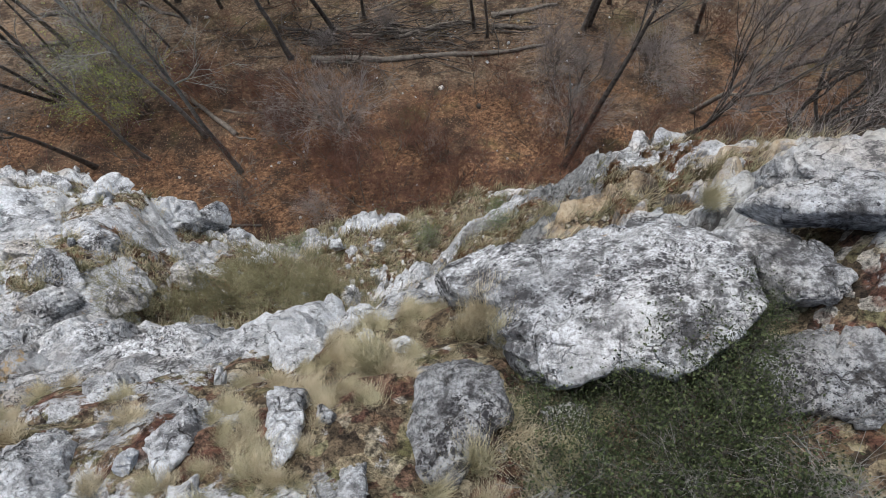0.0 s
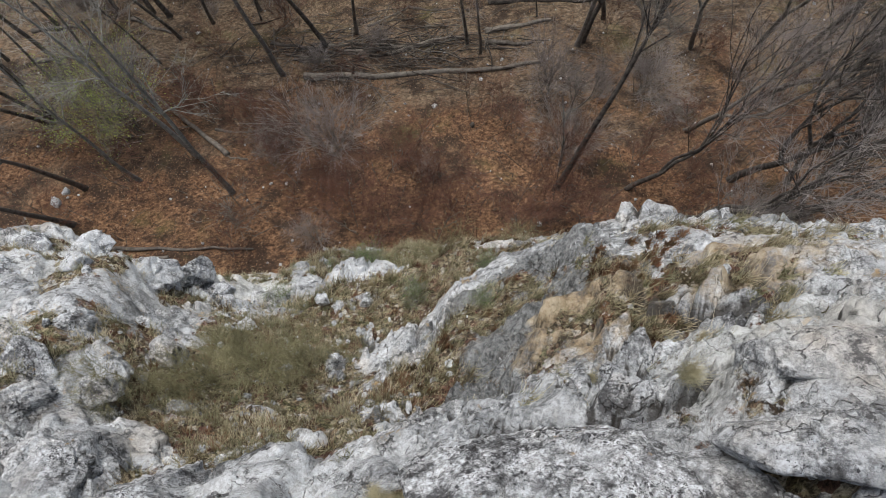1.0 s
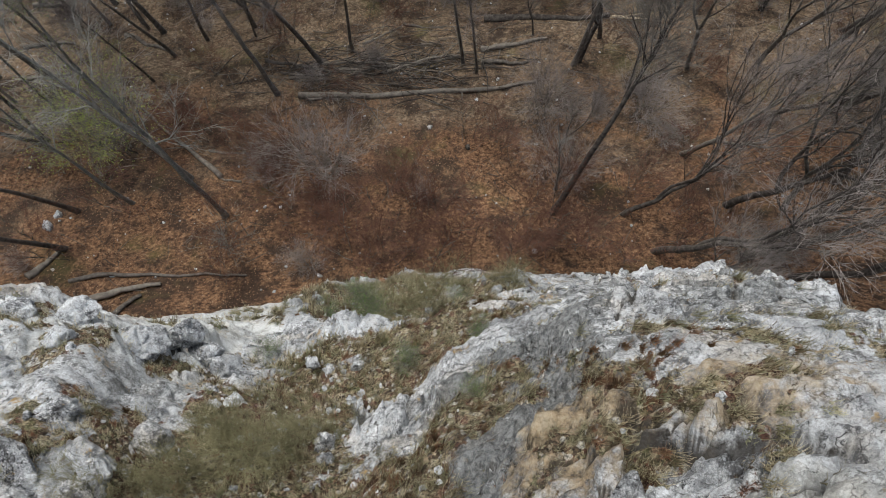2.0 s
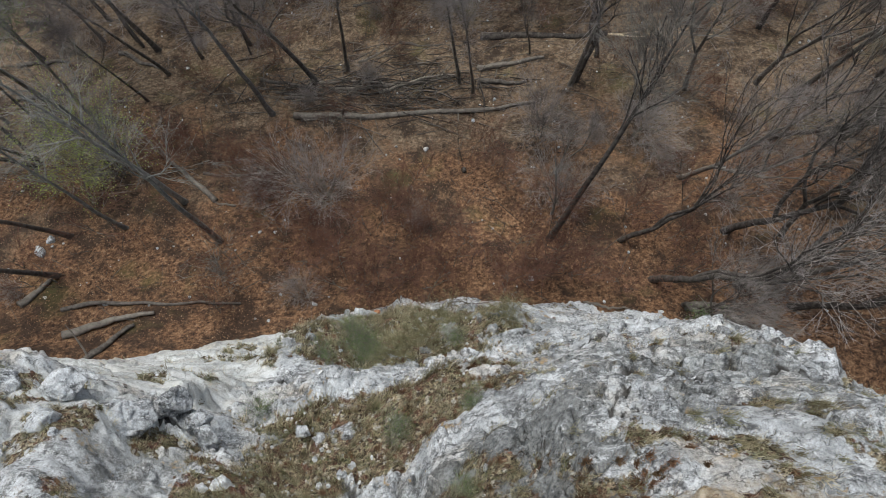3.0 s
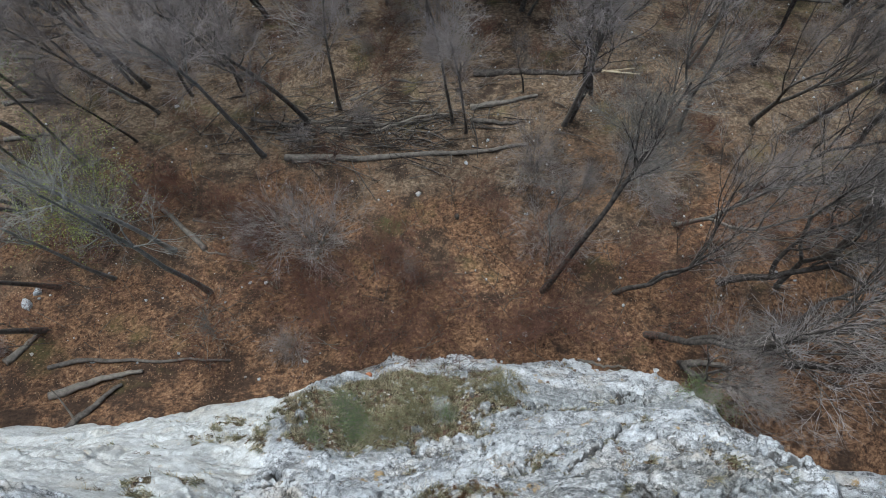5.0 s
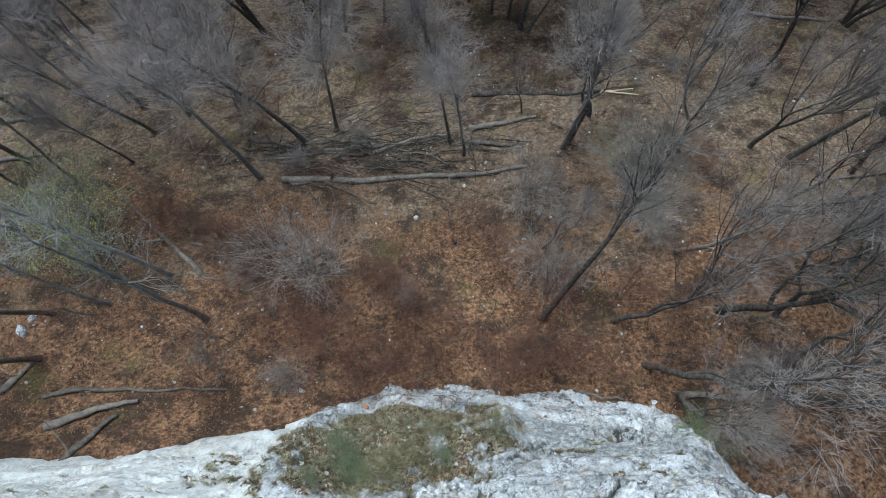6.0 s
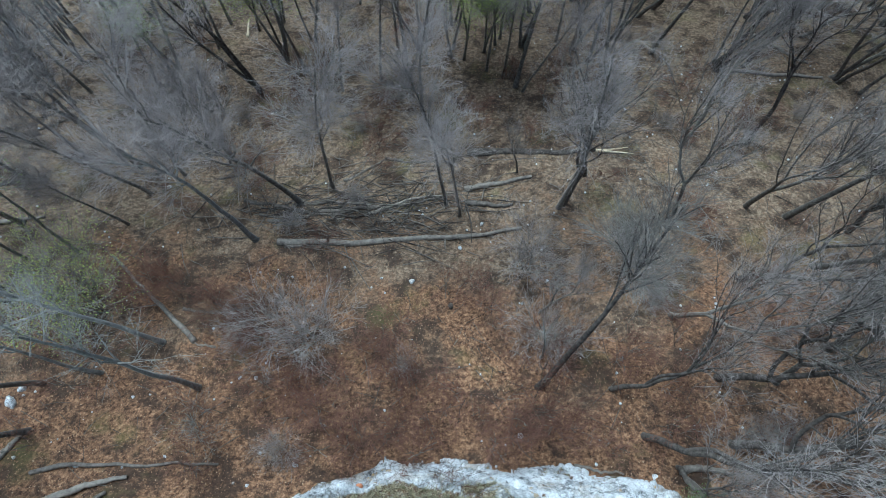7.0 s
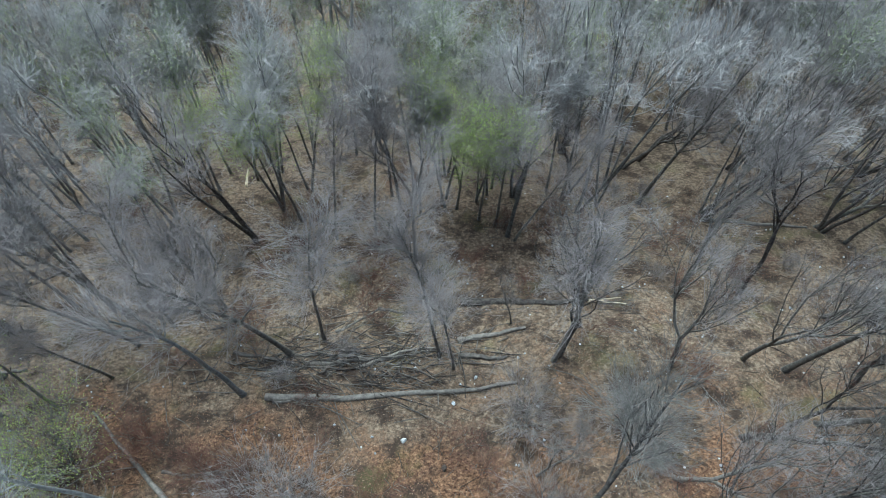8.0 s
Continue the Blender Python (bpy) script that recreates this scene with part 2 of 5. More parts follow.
def leaf_litter():
    m, nt, b = material("leaf_litter_ground", 0.95)
    co = world_place(nt)
    col = ramp(nt, tex_noise(nt, co, 5.5, 8, 0.8), (0.38, (0.022, 0.012, 0.008)), (0.5, (0.145, 0.080, 0.044)), (0.62, (0.33, 0.205, 0.12)))
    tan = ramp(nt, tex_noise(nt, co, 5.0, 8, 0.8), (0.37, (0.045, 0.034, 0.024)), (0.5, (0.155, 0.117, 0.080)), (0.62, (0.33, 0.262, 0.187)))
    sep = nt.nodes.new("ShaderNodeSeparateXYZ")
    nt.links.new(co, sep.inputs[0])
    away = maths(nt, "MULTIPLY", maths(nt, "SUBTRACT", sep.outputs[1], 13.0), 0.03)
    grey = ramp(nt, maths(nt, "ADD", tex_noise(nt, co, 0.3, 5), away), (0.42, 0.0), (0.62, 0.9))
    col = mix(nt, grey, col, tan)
    # uneven dark blotches, deepened to stand in for shade under the shrubs
    dark = ramp(nt, tex_noise(nt, co, 0.6, 8, 0.75), (0.47, 0.0), (0.58, 0.85))
    col = mix(nt, dark, col, (0.03, 0.02, 0.015))
    green = ramp(nt, tex_noise(nt, co, 0.35, 5), (0.58, 0.0), (0.72, 0.45))
    col = mix(nt, green, col, (0.12, 0.12, 0.04))
    nt.links.new(col, b.inputs["Base Color"])
    bump(nt, b, tex_noise(nt, co, 7, 8, 0.75), 0.8, 0.12)
    return m


def bark(name, dark, light, scale=5.0):
    m, nt, b = material(name, 0.9)
    co = world_place(nt)
    rnd = nt.nodes.new("ShaderNodeObjectInfo").outputs["Random"]
    f = maths(nt, "ADD", tex_noise(nt, co, scale, 6, 0.7), maths(nt, "MULTIPLY", maths(nt, "SUBTRACT", rnd, 0.5), 0.2))
    col = ramp(nt, f, (0.35, dark), (0.7, light))
    nt.links.new(col, b.inputs["Base Color"])
    bump(nt, b, tex_noise(nt, co, 30, 4), 0.6, 0.02)
    return m


WHITE_STONE = limestone("white_stone", False, 1.08, crusted=0.46, stained=0.2, ochre=0.5)
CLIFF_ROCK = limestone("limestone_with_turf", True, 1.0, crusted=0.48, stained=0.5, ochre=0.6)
BOULDER = limestone("limestone", tone=1.0, crusted=0.45, stained=0.2, ochre=0.5)
SPOTTED = limestone("lichen_spotted_limestone", tone=1.15, crusted=0.34, stained=0.08, ochre=0.2)
MOTTLED = limestone("mottled_grey_limestone", tone=0.62, crusted=0.2, stained=0.5, ochre=0.3)
LITTER = leaf_litter()
BARK = bark("grey_bark", (0.07, 0.064, 0.056), (0.22, 0.205, 0.18))
PALE_BARK = bark("pale_bark", (0.13, 0.13, 0.12), (0.34, 0.34, 0.32))
DARK_BARK = bark("dark_bark", (0.035, 0.03, 0.027), (0.14, 0.125, 0.11))
TWIG = bark("twig_bark", (0.155, 0.137, 0.13), (0.33, 0.302, 0.288), 1.5)
RED_TWIG = bark("reddish_twig_bark", (0.075, 0.036, 0.025), (0.18, 0.095, 0.07), 1.5)
# twigs of the far crowns: distance haze is put into this paler colour
HAZED_TWIG = bark("hazed_twig_bark", (0.22, 0.208, 0.198), (0.43, 0.41, 0.39), 1.5)
DARK_TWIG = bark("dark_twig_bark", (0.08, 0.073, 0.066), (0.20, 0.187, 0.17), 1.5)
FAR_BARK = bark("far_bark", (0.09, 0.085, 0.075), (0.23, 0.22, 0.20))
OLIVE_TWIG = bark("olive_twig_bark", (0.13, 0.125, 0.07), (0.34, 0.32, 0.19), 3.0)


# ---- ground under the cliff ----
def ground_z(x, y):
    x, y = np.asarray(x, float), np.asarray(y, float)
    y = np.maximum(y, 3)
    z = 19.2 - 0.585 * np.minimum(y, 42) + np.tanh(x / 12) + 0.56 * np.exp(-(np.maximum(y, 4) - 5) / 1.5)
    return z - 0.1 * np.clip(y - 42, 0, 40) + 0.25 * np.clip(y - 82, 0, 400)


def lumpy(x, y):
    p = np.stack([x, y, x * 0], -1).reshape(-1, 3)
    return ground_z(x, y) + (0.35 * gnoise(p * 0.25) + 0.16 * fbm(p * 0.9, 4)).reshape(np.shape(x))


gx = np.concatenate([np.linspace(-300, -42, 24), np.linspace(-40, 46, 260), np.linspace(48, 300, 24)])
gy = np.concatenate([np.linspace(-120, 2.8, 8), np.linspace(3, 48, 190), np.linspace(49, 90, 40), np.linspace(95, 500, 30)])
X, Y = np.meshgrid(gx, gy, indexing="ij")
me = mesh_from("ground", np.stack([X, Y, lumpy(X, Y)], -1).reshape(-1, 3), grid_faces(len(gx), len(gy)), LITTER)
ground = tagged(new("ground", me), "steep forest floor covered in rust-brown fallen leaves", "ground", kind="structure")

# ---- the cliff: profiles from top to foot, blended along its length ----
LEVELS = (43.0, 41.2, 40.4, 39.5, 38.4, 37.3, 36.2, 35.0, 34.0, 33.0, 32.0, 31.0, 29.5, 27.5, 25.0, 23.3, 22.0, 20.5, 19.0, 13.0)
PROFILES = []


def profile(x, *out):
    PROFILES.append((x, out))


profile(-30, -8.00, -6.45, -6.05, -5.60, -5.27, -4.90, -4.35, -3.77, -3.32, -2.85, -2.35, -1.89, -1.36, -0.71, 0.00, 0.63, 1.11, 1.65, 2.20, 5.00)
profile(-12, -3.39, -1.85, -1.56, -1.23, -0.85, -0.45, -0.01, 0.65, 1.38, 2.10, 2.78, 3.29, 3.67, 3.79, 3.42, 3.32, 3.27, 3.37, 3.44, 4.15)
profile(-7.2, -3.20, -1.23, -0.98, -0.69, -0.35, 0.05, 0.62, 1.32, 2.01, 2.78, 3.56, 3.59, 3.28, 3.36, 3.51, 3.69, 3.82, 4.01, 4.14, 4.87)
profile(-6, -2.97, -1.17, -0.92, -0.62, -0.30, 0.11, 0.84, 1.54, 1.97, 2.79, 3.08, 3.21, 3.11, 3.24, 3.30, 3.73, 4.14, 4.20, 4.26, 5.03)
profile(-5, -2.81, -1.11, -0.86, -0.57, -0.27, 0.15, 1.04, 1.79, 2.20, 3.03, 2.84, 2.85, 2.98, 3.18, 3.00, 3.72, 4.10, 4.28, 4.37, 5.15)
profile(-4.2, -2.71, -1.02, -0.77, -0.47, -0.21, 0.15, 0.84, 1.47, 1.72, 2.18, 2.31, 2.27, 2.49, 2.87, 3.06, 4.06, 4.53, 4.66, 4.67, 5.44)
profile(-3.4, -2.57, -0.88, -0.61, -0.31, -0.10, 0.15, 0.38, 0.58, 1.54, 1.83, 1.92, 1.88, 2.27, 2.78, 3.28, 4.06, 4.59, 5.03, 5.05, 5.87)
profile(-2.6, -2.47, -0.76, -0.48, -0.20, -0.05, 0.12, 0.33, 0.60, 1.27, 1.64, 1.78, 2.07, 2.54, 2.89, 3.28, 3.86, 4.34, 4.99, 5.11, 6.05)
profile(-1.8, -2.36, -0.48, -0.12, 0.08, 0.17, 0.27, 0.40, 0.58, 1.04, 1.34, 1.44, 2.35, 3.08, 3.03, 3.16, 3.50, 3.99, 4.81, 5.19, 6.34)
profile(-1, -2.26, -0.27, 0.02, 0.29, 0.38, 0.44, 0.47, 0.44, 0.86, 1.23, 1.53, 2.46, 3.16, 3.10, 3.14, 3.74, 4.55, 5.26, 5.43, 6.64)
profile(-0.2, -2.20, -0.15, 0.24, 0.47, 0.52, 0.61, 0.71, 1.03, 1.33, 1.61, 1.92, 2.86, 3.14, 3.19, 3.20, 3.67, 4.57, 5.17, 5.41, 6.67)
profile(0.6, -2.11, 0.03, 0.45, 0.67, 0.68, 0.89, 1.15, 1.81, 2.09, 2.30, 2.62, 3.26, 3.43, 3.44, 3.40, 3.49, 4.61, 5.06, 5.33, 6.66)
profile(1.4, -1.97, 0.43, 0.95, 0.92, 0.64, 1.41, 1.77, 2.24, 2.49, 2.70, 3.03, 3.43, 3.52, 3.58, 3.65, 3.93, 4.78, 5.14, 5.36, 6.67)
profile(2.2, -1.90, 0.80, 1.29, 1.28, 1.10, 1.81, 2.37, 2.79, 2.91, 3.17, 3.32, 3.46, 3.61, 3.80, 4.00, 4.30, 4.83, 5.34, 5.45, 6.70)
profile(3, -1.95, 0.76, 1.19, 1.57, 1.55, 2.14, 2.73, 2.85, 2.99, 3.19, 3.42, 3.62, 3.81, 4.02, 4.11, 4.42, 4.92, 5.54, 5.50, 6.71)
profile(3.8, -2.05, 0.64, 1.03, 1.47, 1.66, 2.19, 2.76, 2.83, 2.95, 3.12, 3.38, 3.70, 3.97, 4.13, 4.20, 4.43, 4.60, 5.11, 5.38, 6.72)
profile(4.8, -2.21, 0.51, 0.82, 1.16, 1.67, 2.24, 2.67, 2.78, 2.96, 3.14, 3.31, 3.63, 4.06, 4.26, 4.36, 4.48, 4.63, 5.00, 5.30, 6.77)
profile(6, -2.35, 0.36, 0.65, 0.98, 1.53, 2.06, 2.42, 2.71, 2.90, 3.11, 3.33, 3.86, 4.26, 4.32, 4.39, 4.49, 4.86, 5.02, 5.27, 6.76)
profile(7.5, -2.61, -0.08, 0.26, 0.65, 1.08, 1.50, 1.92, 2.32, 2.60, 2.86, 3.06, 3.56, 3.93, 4.14, 4.36, 4.54, 4.74, 4.96, 5.17, 6.63)
profile(9, -4.02, -1.48, -1.15, -0.76, -0.33, 0.10, 0.52, 0.92, 1.20, 1.46, 1.66, 2.15, 2.52, 2.73, 2.96, 3.41, 4.17, 4.61, 4.82, 6.52)
profile(12, -5.35, -3.16, -2.84, -2.47, -2.06, -1.66, -1.27, -0.89, -0.63, -0.37, -0.08, 0.21, 0.55, 0.90, 1.25, 0.60, 1.50, 2.03, 2.28, 5.61)
profile(30, -9.00, -6.47, -6.25, -6.00, -5.72, -5.45, -5.18, -4.89, -4.66, -4.43, -4.17, -3.89, -3.36, -2.71, -2.00, -1.37, -0.91, -0.45, 0.00, 4.00)


def face_y(x, z):
    """How far the cliff stands out at the place x along it and the height z."""
    zs = np.array(LEVELS)[::-1]
    tab = np.array([np.interp(z, zs, np.array(p[1])[::-1]) for p in PROFILES])
    xs = np.array([p[0] for p in PROFILES])
    k = np.clip(np.searchsorted(xs, x) - 1, 0, len(xs) - 2)
    f = np.clip((x - xs[k]) / (xs[k + 1] - xs[k]), 0, 1)
    f = f * f * (3 - 2 * f)
    n = np.arange(len(x))
    return tab[k, n] * (1 - f) + tab[k + 1, n] * f


cx = np.concatenate([np.linspace(-30, -12.2, 40), np.linspace(-12, -3.1, 150), np.linspace(-3, 3, 180), np.linspace(3.1, 12, 150), np.linspace(12.3, 30, 40)])
cz = np.concatenate([np.linspace(43.0, 41.9, 20), np.linspace(41.85, 36.1, 160), np.linspace(36, 20, 280), np.linspace(19.9, 12, 50)])
X, Z = np.meshgrid(cx, cz, indexing="ij")
xf, zf = X.ravel(), Z.ravel()
yf = face_y(xf, zf)
p = np.stack([xf, yf, zf], -1)
# the beds dip along the cliff: turn the stone's own axes
c, s = math.cos(0.25), math.sin(0.25)
q = np.stack([c * xf + s * zf, yf * 1.0, c * zf - s * xf], -1)
q = q + 0.22 * np.stack([gnoise(p * 1.1), gnoise(p * 1.1 + 9), gnoise(p * 1.1 + 21)], -1)
size = 1 - 0.6 * np.clip((zf - 37) / 4, 0, 1)
big, joint = facets(q * (0.33, 0.6, 0.75), 0, 0.4)
mid, joint2 = facets(q * (0.95, 1.5, 2.1) + 4.4, 3, 0.7)
tiny, joint3 = facets(q * (3.2, 4.5, 5.5) + 1.4, 5, 0.8)


def zone(x, z, wide, high, power=2):
    """A soft patch of the face, 1 in its middle."""
    return np.exp(-np.abs((xf - x) / wide) ** power - np.abs((zf - z) / high) ** power)


soil_at = fbm(p * (0.8, 0.8, 0.55), 4)
wet = fbm(p * (2.2, 2.2, 1.6) + 7, 3)
brow = np.clip((zf - 39.6) / 0.6, 0, 1) * np.clip((1.0 - xf) / 0.6, 0, 1)
gully = zone(-2.15, 34.4, 1.35, 2.0, 4)
saddle = zone(-0.9, 31.1, 2.2, 1.2, 4)
foot_turf = zone(-0.5, 21.2, 3.5, 3.0, 4)
soil = (0.08 + 0.60 * brow + 0.80 * gully + 0.72 * saddle + 0.80 * foot_turf + 1.2 * zone(1.0, 41.7, 0.9, 0.9, 4) + 0.42 * zone(-0.3, 35.8, 0.9, 1.0, 4) + 0.62 * zone(-1.3, 37.2, 1.5, 1.3, 4) + 0.75 * zone(-5.35, 33.6, 0.55, 0.5, 4) + 0.36 * zone(-4.3, 34.9, 1.0, 0.9, 4)
        + 0.42 * zone(2.3, 36.8, 0.7, 0.5) + 0.48 * zone(0.7, 35.2, 0.9, 1.1) + 0.34 * zone(1.7, 37.4, 0.9, 0.7) + 0.25 * zone(3.4, 37.0, 0.9, 0.8) + 0.30 * zone(-2.6, 31.9, 1.6, 1.0) + 0.26 * zone(0.4, 32.6, 0.8, 1.0) + 0.20 * zone(4.6, 34.8, 2.6, 2.0) + 0.22 * zone(-6.6, 32.4, 0.8, 0.8)
        + 0.55 * soil_at + 0.35 * wet - 0.35 * big - 0.30 * mid)
bare = 1 - 0.75 * np.clip((soil - 0.35) / 0.3, 0, 1)
smooth_face = np.clip((-3.6 - xf) / 1.2, 0, 1) * np.clip((30.5 - zf) / 1.0, 0, 1)
massive = np.clip(0.55 + 2.6 * gnoise(p * (0.3, 0.4, 0.28) + 31), 0.4, 1) * (1 - 0.6 * smooth_face)
joints = 0.22 * np.exp(-(joint / 0.03) ** 2) + 0.19 * np.exp(-(joint2 / 0.045) ** 2) * size + 0.08 * np.exp(-(joint3 / 0.08) ** 2)
push = (bare * (size * (0.216 * big + massive * (0.20 * mid + 0.09 * tiny)) - 0.9 * massive * joints) + size * 0.35 * gnoise(p * (0.5, 0.5, 0.7) + 3) + 0.05 * fbm(p * (1.6, 1.6, 2.6), 3)
        + bare * 0.035 * np.abs(fbm(p * 11.0, 3)) + (1 - bare) * 0.09 * np.abs(gnoise(p * 4.5) + 0.5 * gnoise(p * 9)))
push = push - 0.32 * zone(6.0, 21.3, 2.7, 2.3, 4)
# the turf lies lower between the loose blocks of the brow
push = push - 0.25 * np.exp(-((xf - 1.0) / 0.75) ** 4) * np.clip((zf - 39.8) / 0.5, 0, 1)
yf = yf + push
zf = zf + 0.4 * push
# the land goes on behind the brow
back = Z.ravel() > 42.99
yf = np.where(back, -120.0, yf)
zf = np.where(back, 46.0, zf)
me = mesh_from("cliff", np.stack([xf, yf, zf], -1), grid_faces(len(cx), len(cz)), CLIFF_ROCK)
mask(me, "soil", soil)
mask(me, "clean", np.maximum(smooth_face, np.maximum(0.8 * zone(2.4, 39.6, 1.0, 0.9, 4), 0.6 * zone(-5.2, 32.3, 2.2, 1.9, 4))))
# darker grey zones: the lower ledges first, then parts of the right face
mask(me, "greyed", np.maximum(np.maximum(1.2 * zone(-0.4, 21.4, 4.0, 3.2, 4), 0.9 * zone(6.0, 21.8, 3.4, 2.8, 4)), np.maximum(np.maximum(0.55 * zone(4.5, 26.5, 3.5, 2.5), 0.62 * zone(5.6, 31.6, 1.8, 1.5)), np.maximum(0.36 * zone(1.3, 35.2, 1.2, 2.2), 0.5 * zone(3.6, 34.5, 1.6, 1.3)))))
mask(me, "streak", np.maximum(0.25, np.maximum(0.72 * zone(4.6, 32.5, 3.6, 3.2, 4), np.maximum(1.15 * zone(1.2, 35.6, 1.5, 2.4, 4), 0.45 * zone(-5.0, 34.0, 2.2, 2.5, 4)))) * (1 - 0.8 * smooth_face))
mask(me, "rusty", np.maximum(0.72 * zone(1.7, 37.2, 1.2, 1.1), np.maximum(0.68 * zone(3.2, 37.6, 1.3, 0.9), 0.7 * zone(-0.2, 35.8, 1.0, 1.0))))
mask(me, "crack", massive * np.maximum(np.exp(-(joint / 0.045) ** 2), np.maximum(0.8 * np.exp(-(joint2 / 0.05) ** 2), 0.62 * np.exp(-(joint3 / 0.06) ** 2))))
cliff = tagged(new("cliff", me), "pale limestone cliff with turf ledges above the forest", "cliff", kind="structure")


# ---- bare trees ----
def spawn(rng, P, R, count, length, angle, lift, k, t0=0.25, thin=0.6, wob=0.12):
    """Side branches of the polylines P: count in all, with k points each."""
    n, kp, _ = P.shape
    who = rng.randint(0, n, count) if count != n else np.arange(n)
    t = rng.uniform(t0, 0.98, count) * (kp - 1)
    i = np.minimum(t.astype(int), kp - 2)
    f = (t - i)[:, None]
    start = P[who, i] * (1 - f) + P[who, i + 1] * f
    d = unit(P[who, i + 1] - P[who, i])
    side = unit(np.cross(d, rng.normal(size=(count, 3))))
    a = np.radians(rng.uniform(*angle, count))[:, None]
    d = unit(d * np.cos(a) + side * np.sin(a) + np.array([0, 0, 1.0]) * lift)
    r0 = R[who, i] * (1 - f[:, 0]) + R[who, i + 1] * f[:, 0]
    frac = t / (kp - 1)
    ln = rng.uniform(*length, count) * (1.15 - 0.6 * frac)
    out = np.zeros((count, k, 3))
    out[:, 0] = start
    for j in range(1, k):
        d = unit(d + rng.normal(0, wob, (count, 3)) + np.array([0, 0, 1.0]) * lift * 0.35)
        out[:, j] = out[:, j - 1] + d * (ln / (k - 1))[:, None]
    rad = (r0 * thin)[:, None] * np.linspace(1, 0.35, k)[None]
    return out, rad


def grow(seed, height, radius, bend=0.12, clear=0.45, limbs=11, reach=(1.6, 3.4), stems=1, spread=(25, 55), twigs=1.0, dense=(11, 6, 4), thick=1.0):
    """Trunk mesh data and crown mesh data of a bare tree at the origin."""
    rng = np.random.RandomState(seed)
    k = 12
    P = np.zeros((stems, k, 3))
    for s in range(stems):
        d = unit(np.array([rng.normal(0, 0.16 * (stems in (2, 3)) + 0.32 * (stems > 3)), rng.normal(0, 0.16 * (stems in (2, 3)) + 0.32 * (stems > 3)), 1.0]))
        w = rng.normal(0, bend / k, 3) * (1, 1, 0)
        for j in range(1, k):
            d = unit(d + w + rng.normal(0, 0.028, 3) + (0, 0, 0.03))
            P[s, j] = P[s, j - 1] + d * height / (k - 1) * rng.uniform(0.9, 1.1)
        P[s] += rng.normal(0, 0.15, 3) * (stems > 1) * (1, 1, 0)
    R = radius * (1 - 0.78 * np.linspace(0, 1, k)[None] ** 0.9) * rng.uniform(0.75, 1.0, (stems, 1))
    R[:, 0] *= 1.35
    P[:, 0, 2] -= 0.4
    trunk, crown = Pile(), Pile()
    trunk.add(*tubes(P, R, 8 if stems < 4 else 4))
    A, RA = spawn(rng, P, R, limbs * stems, reach, spread, 0.24, 7, clear, 0.55)
    RA = np.maximum(RA, 0.018)
    trunk.add(*tubes(A, RA, 5))
    B, RB = spawn(rng, np.concatenate([A, P[:, 5:]]), np.concatenate([RA, R[:, 5:]]), int(limbs * stems * dense[0] * twigs), (1.1, 2.8), (22, 62), 0.12, 3, 0.25, 0.5)
    RB = np.clip(RB, 0.007, 0.022)
    crown.add(*tubes(B, RB, 3))
    C, RC = spawn(rng, B, RB, len(B) * dense[1], (0.5, 1.5), (22, 62), 0.09, 2, 0.2, 0.6)
    RC = np.clip(RC, 0.0045, 0.007) * thick
    crown.add(*tubes(C, RC, 3))
    D, RD = spawn(rng, C, RC, len(C) * dense[2], (0.25, 0.85), (20, 58), 0.06, 2, 0.2, 0.7)
    crown.add(*cones(D[:, 0], D[:, 1], np.full(len(D), 0.0036 * thick)))
    return trunk, crown


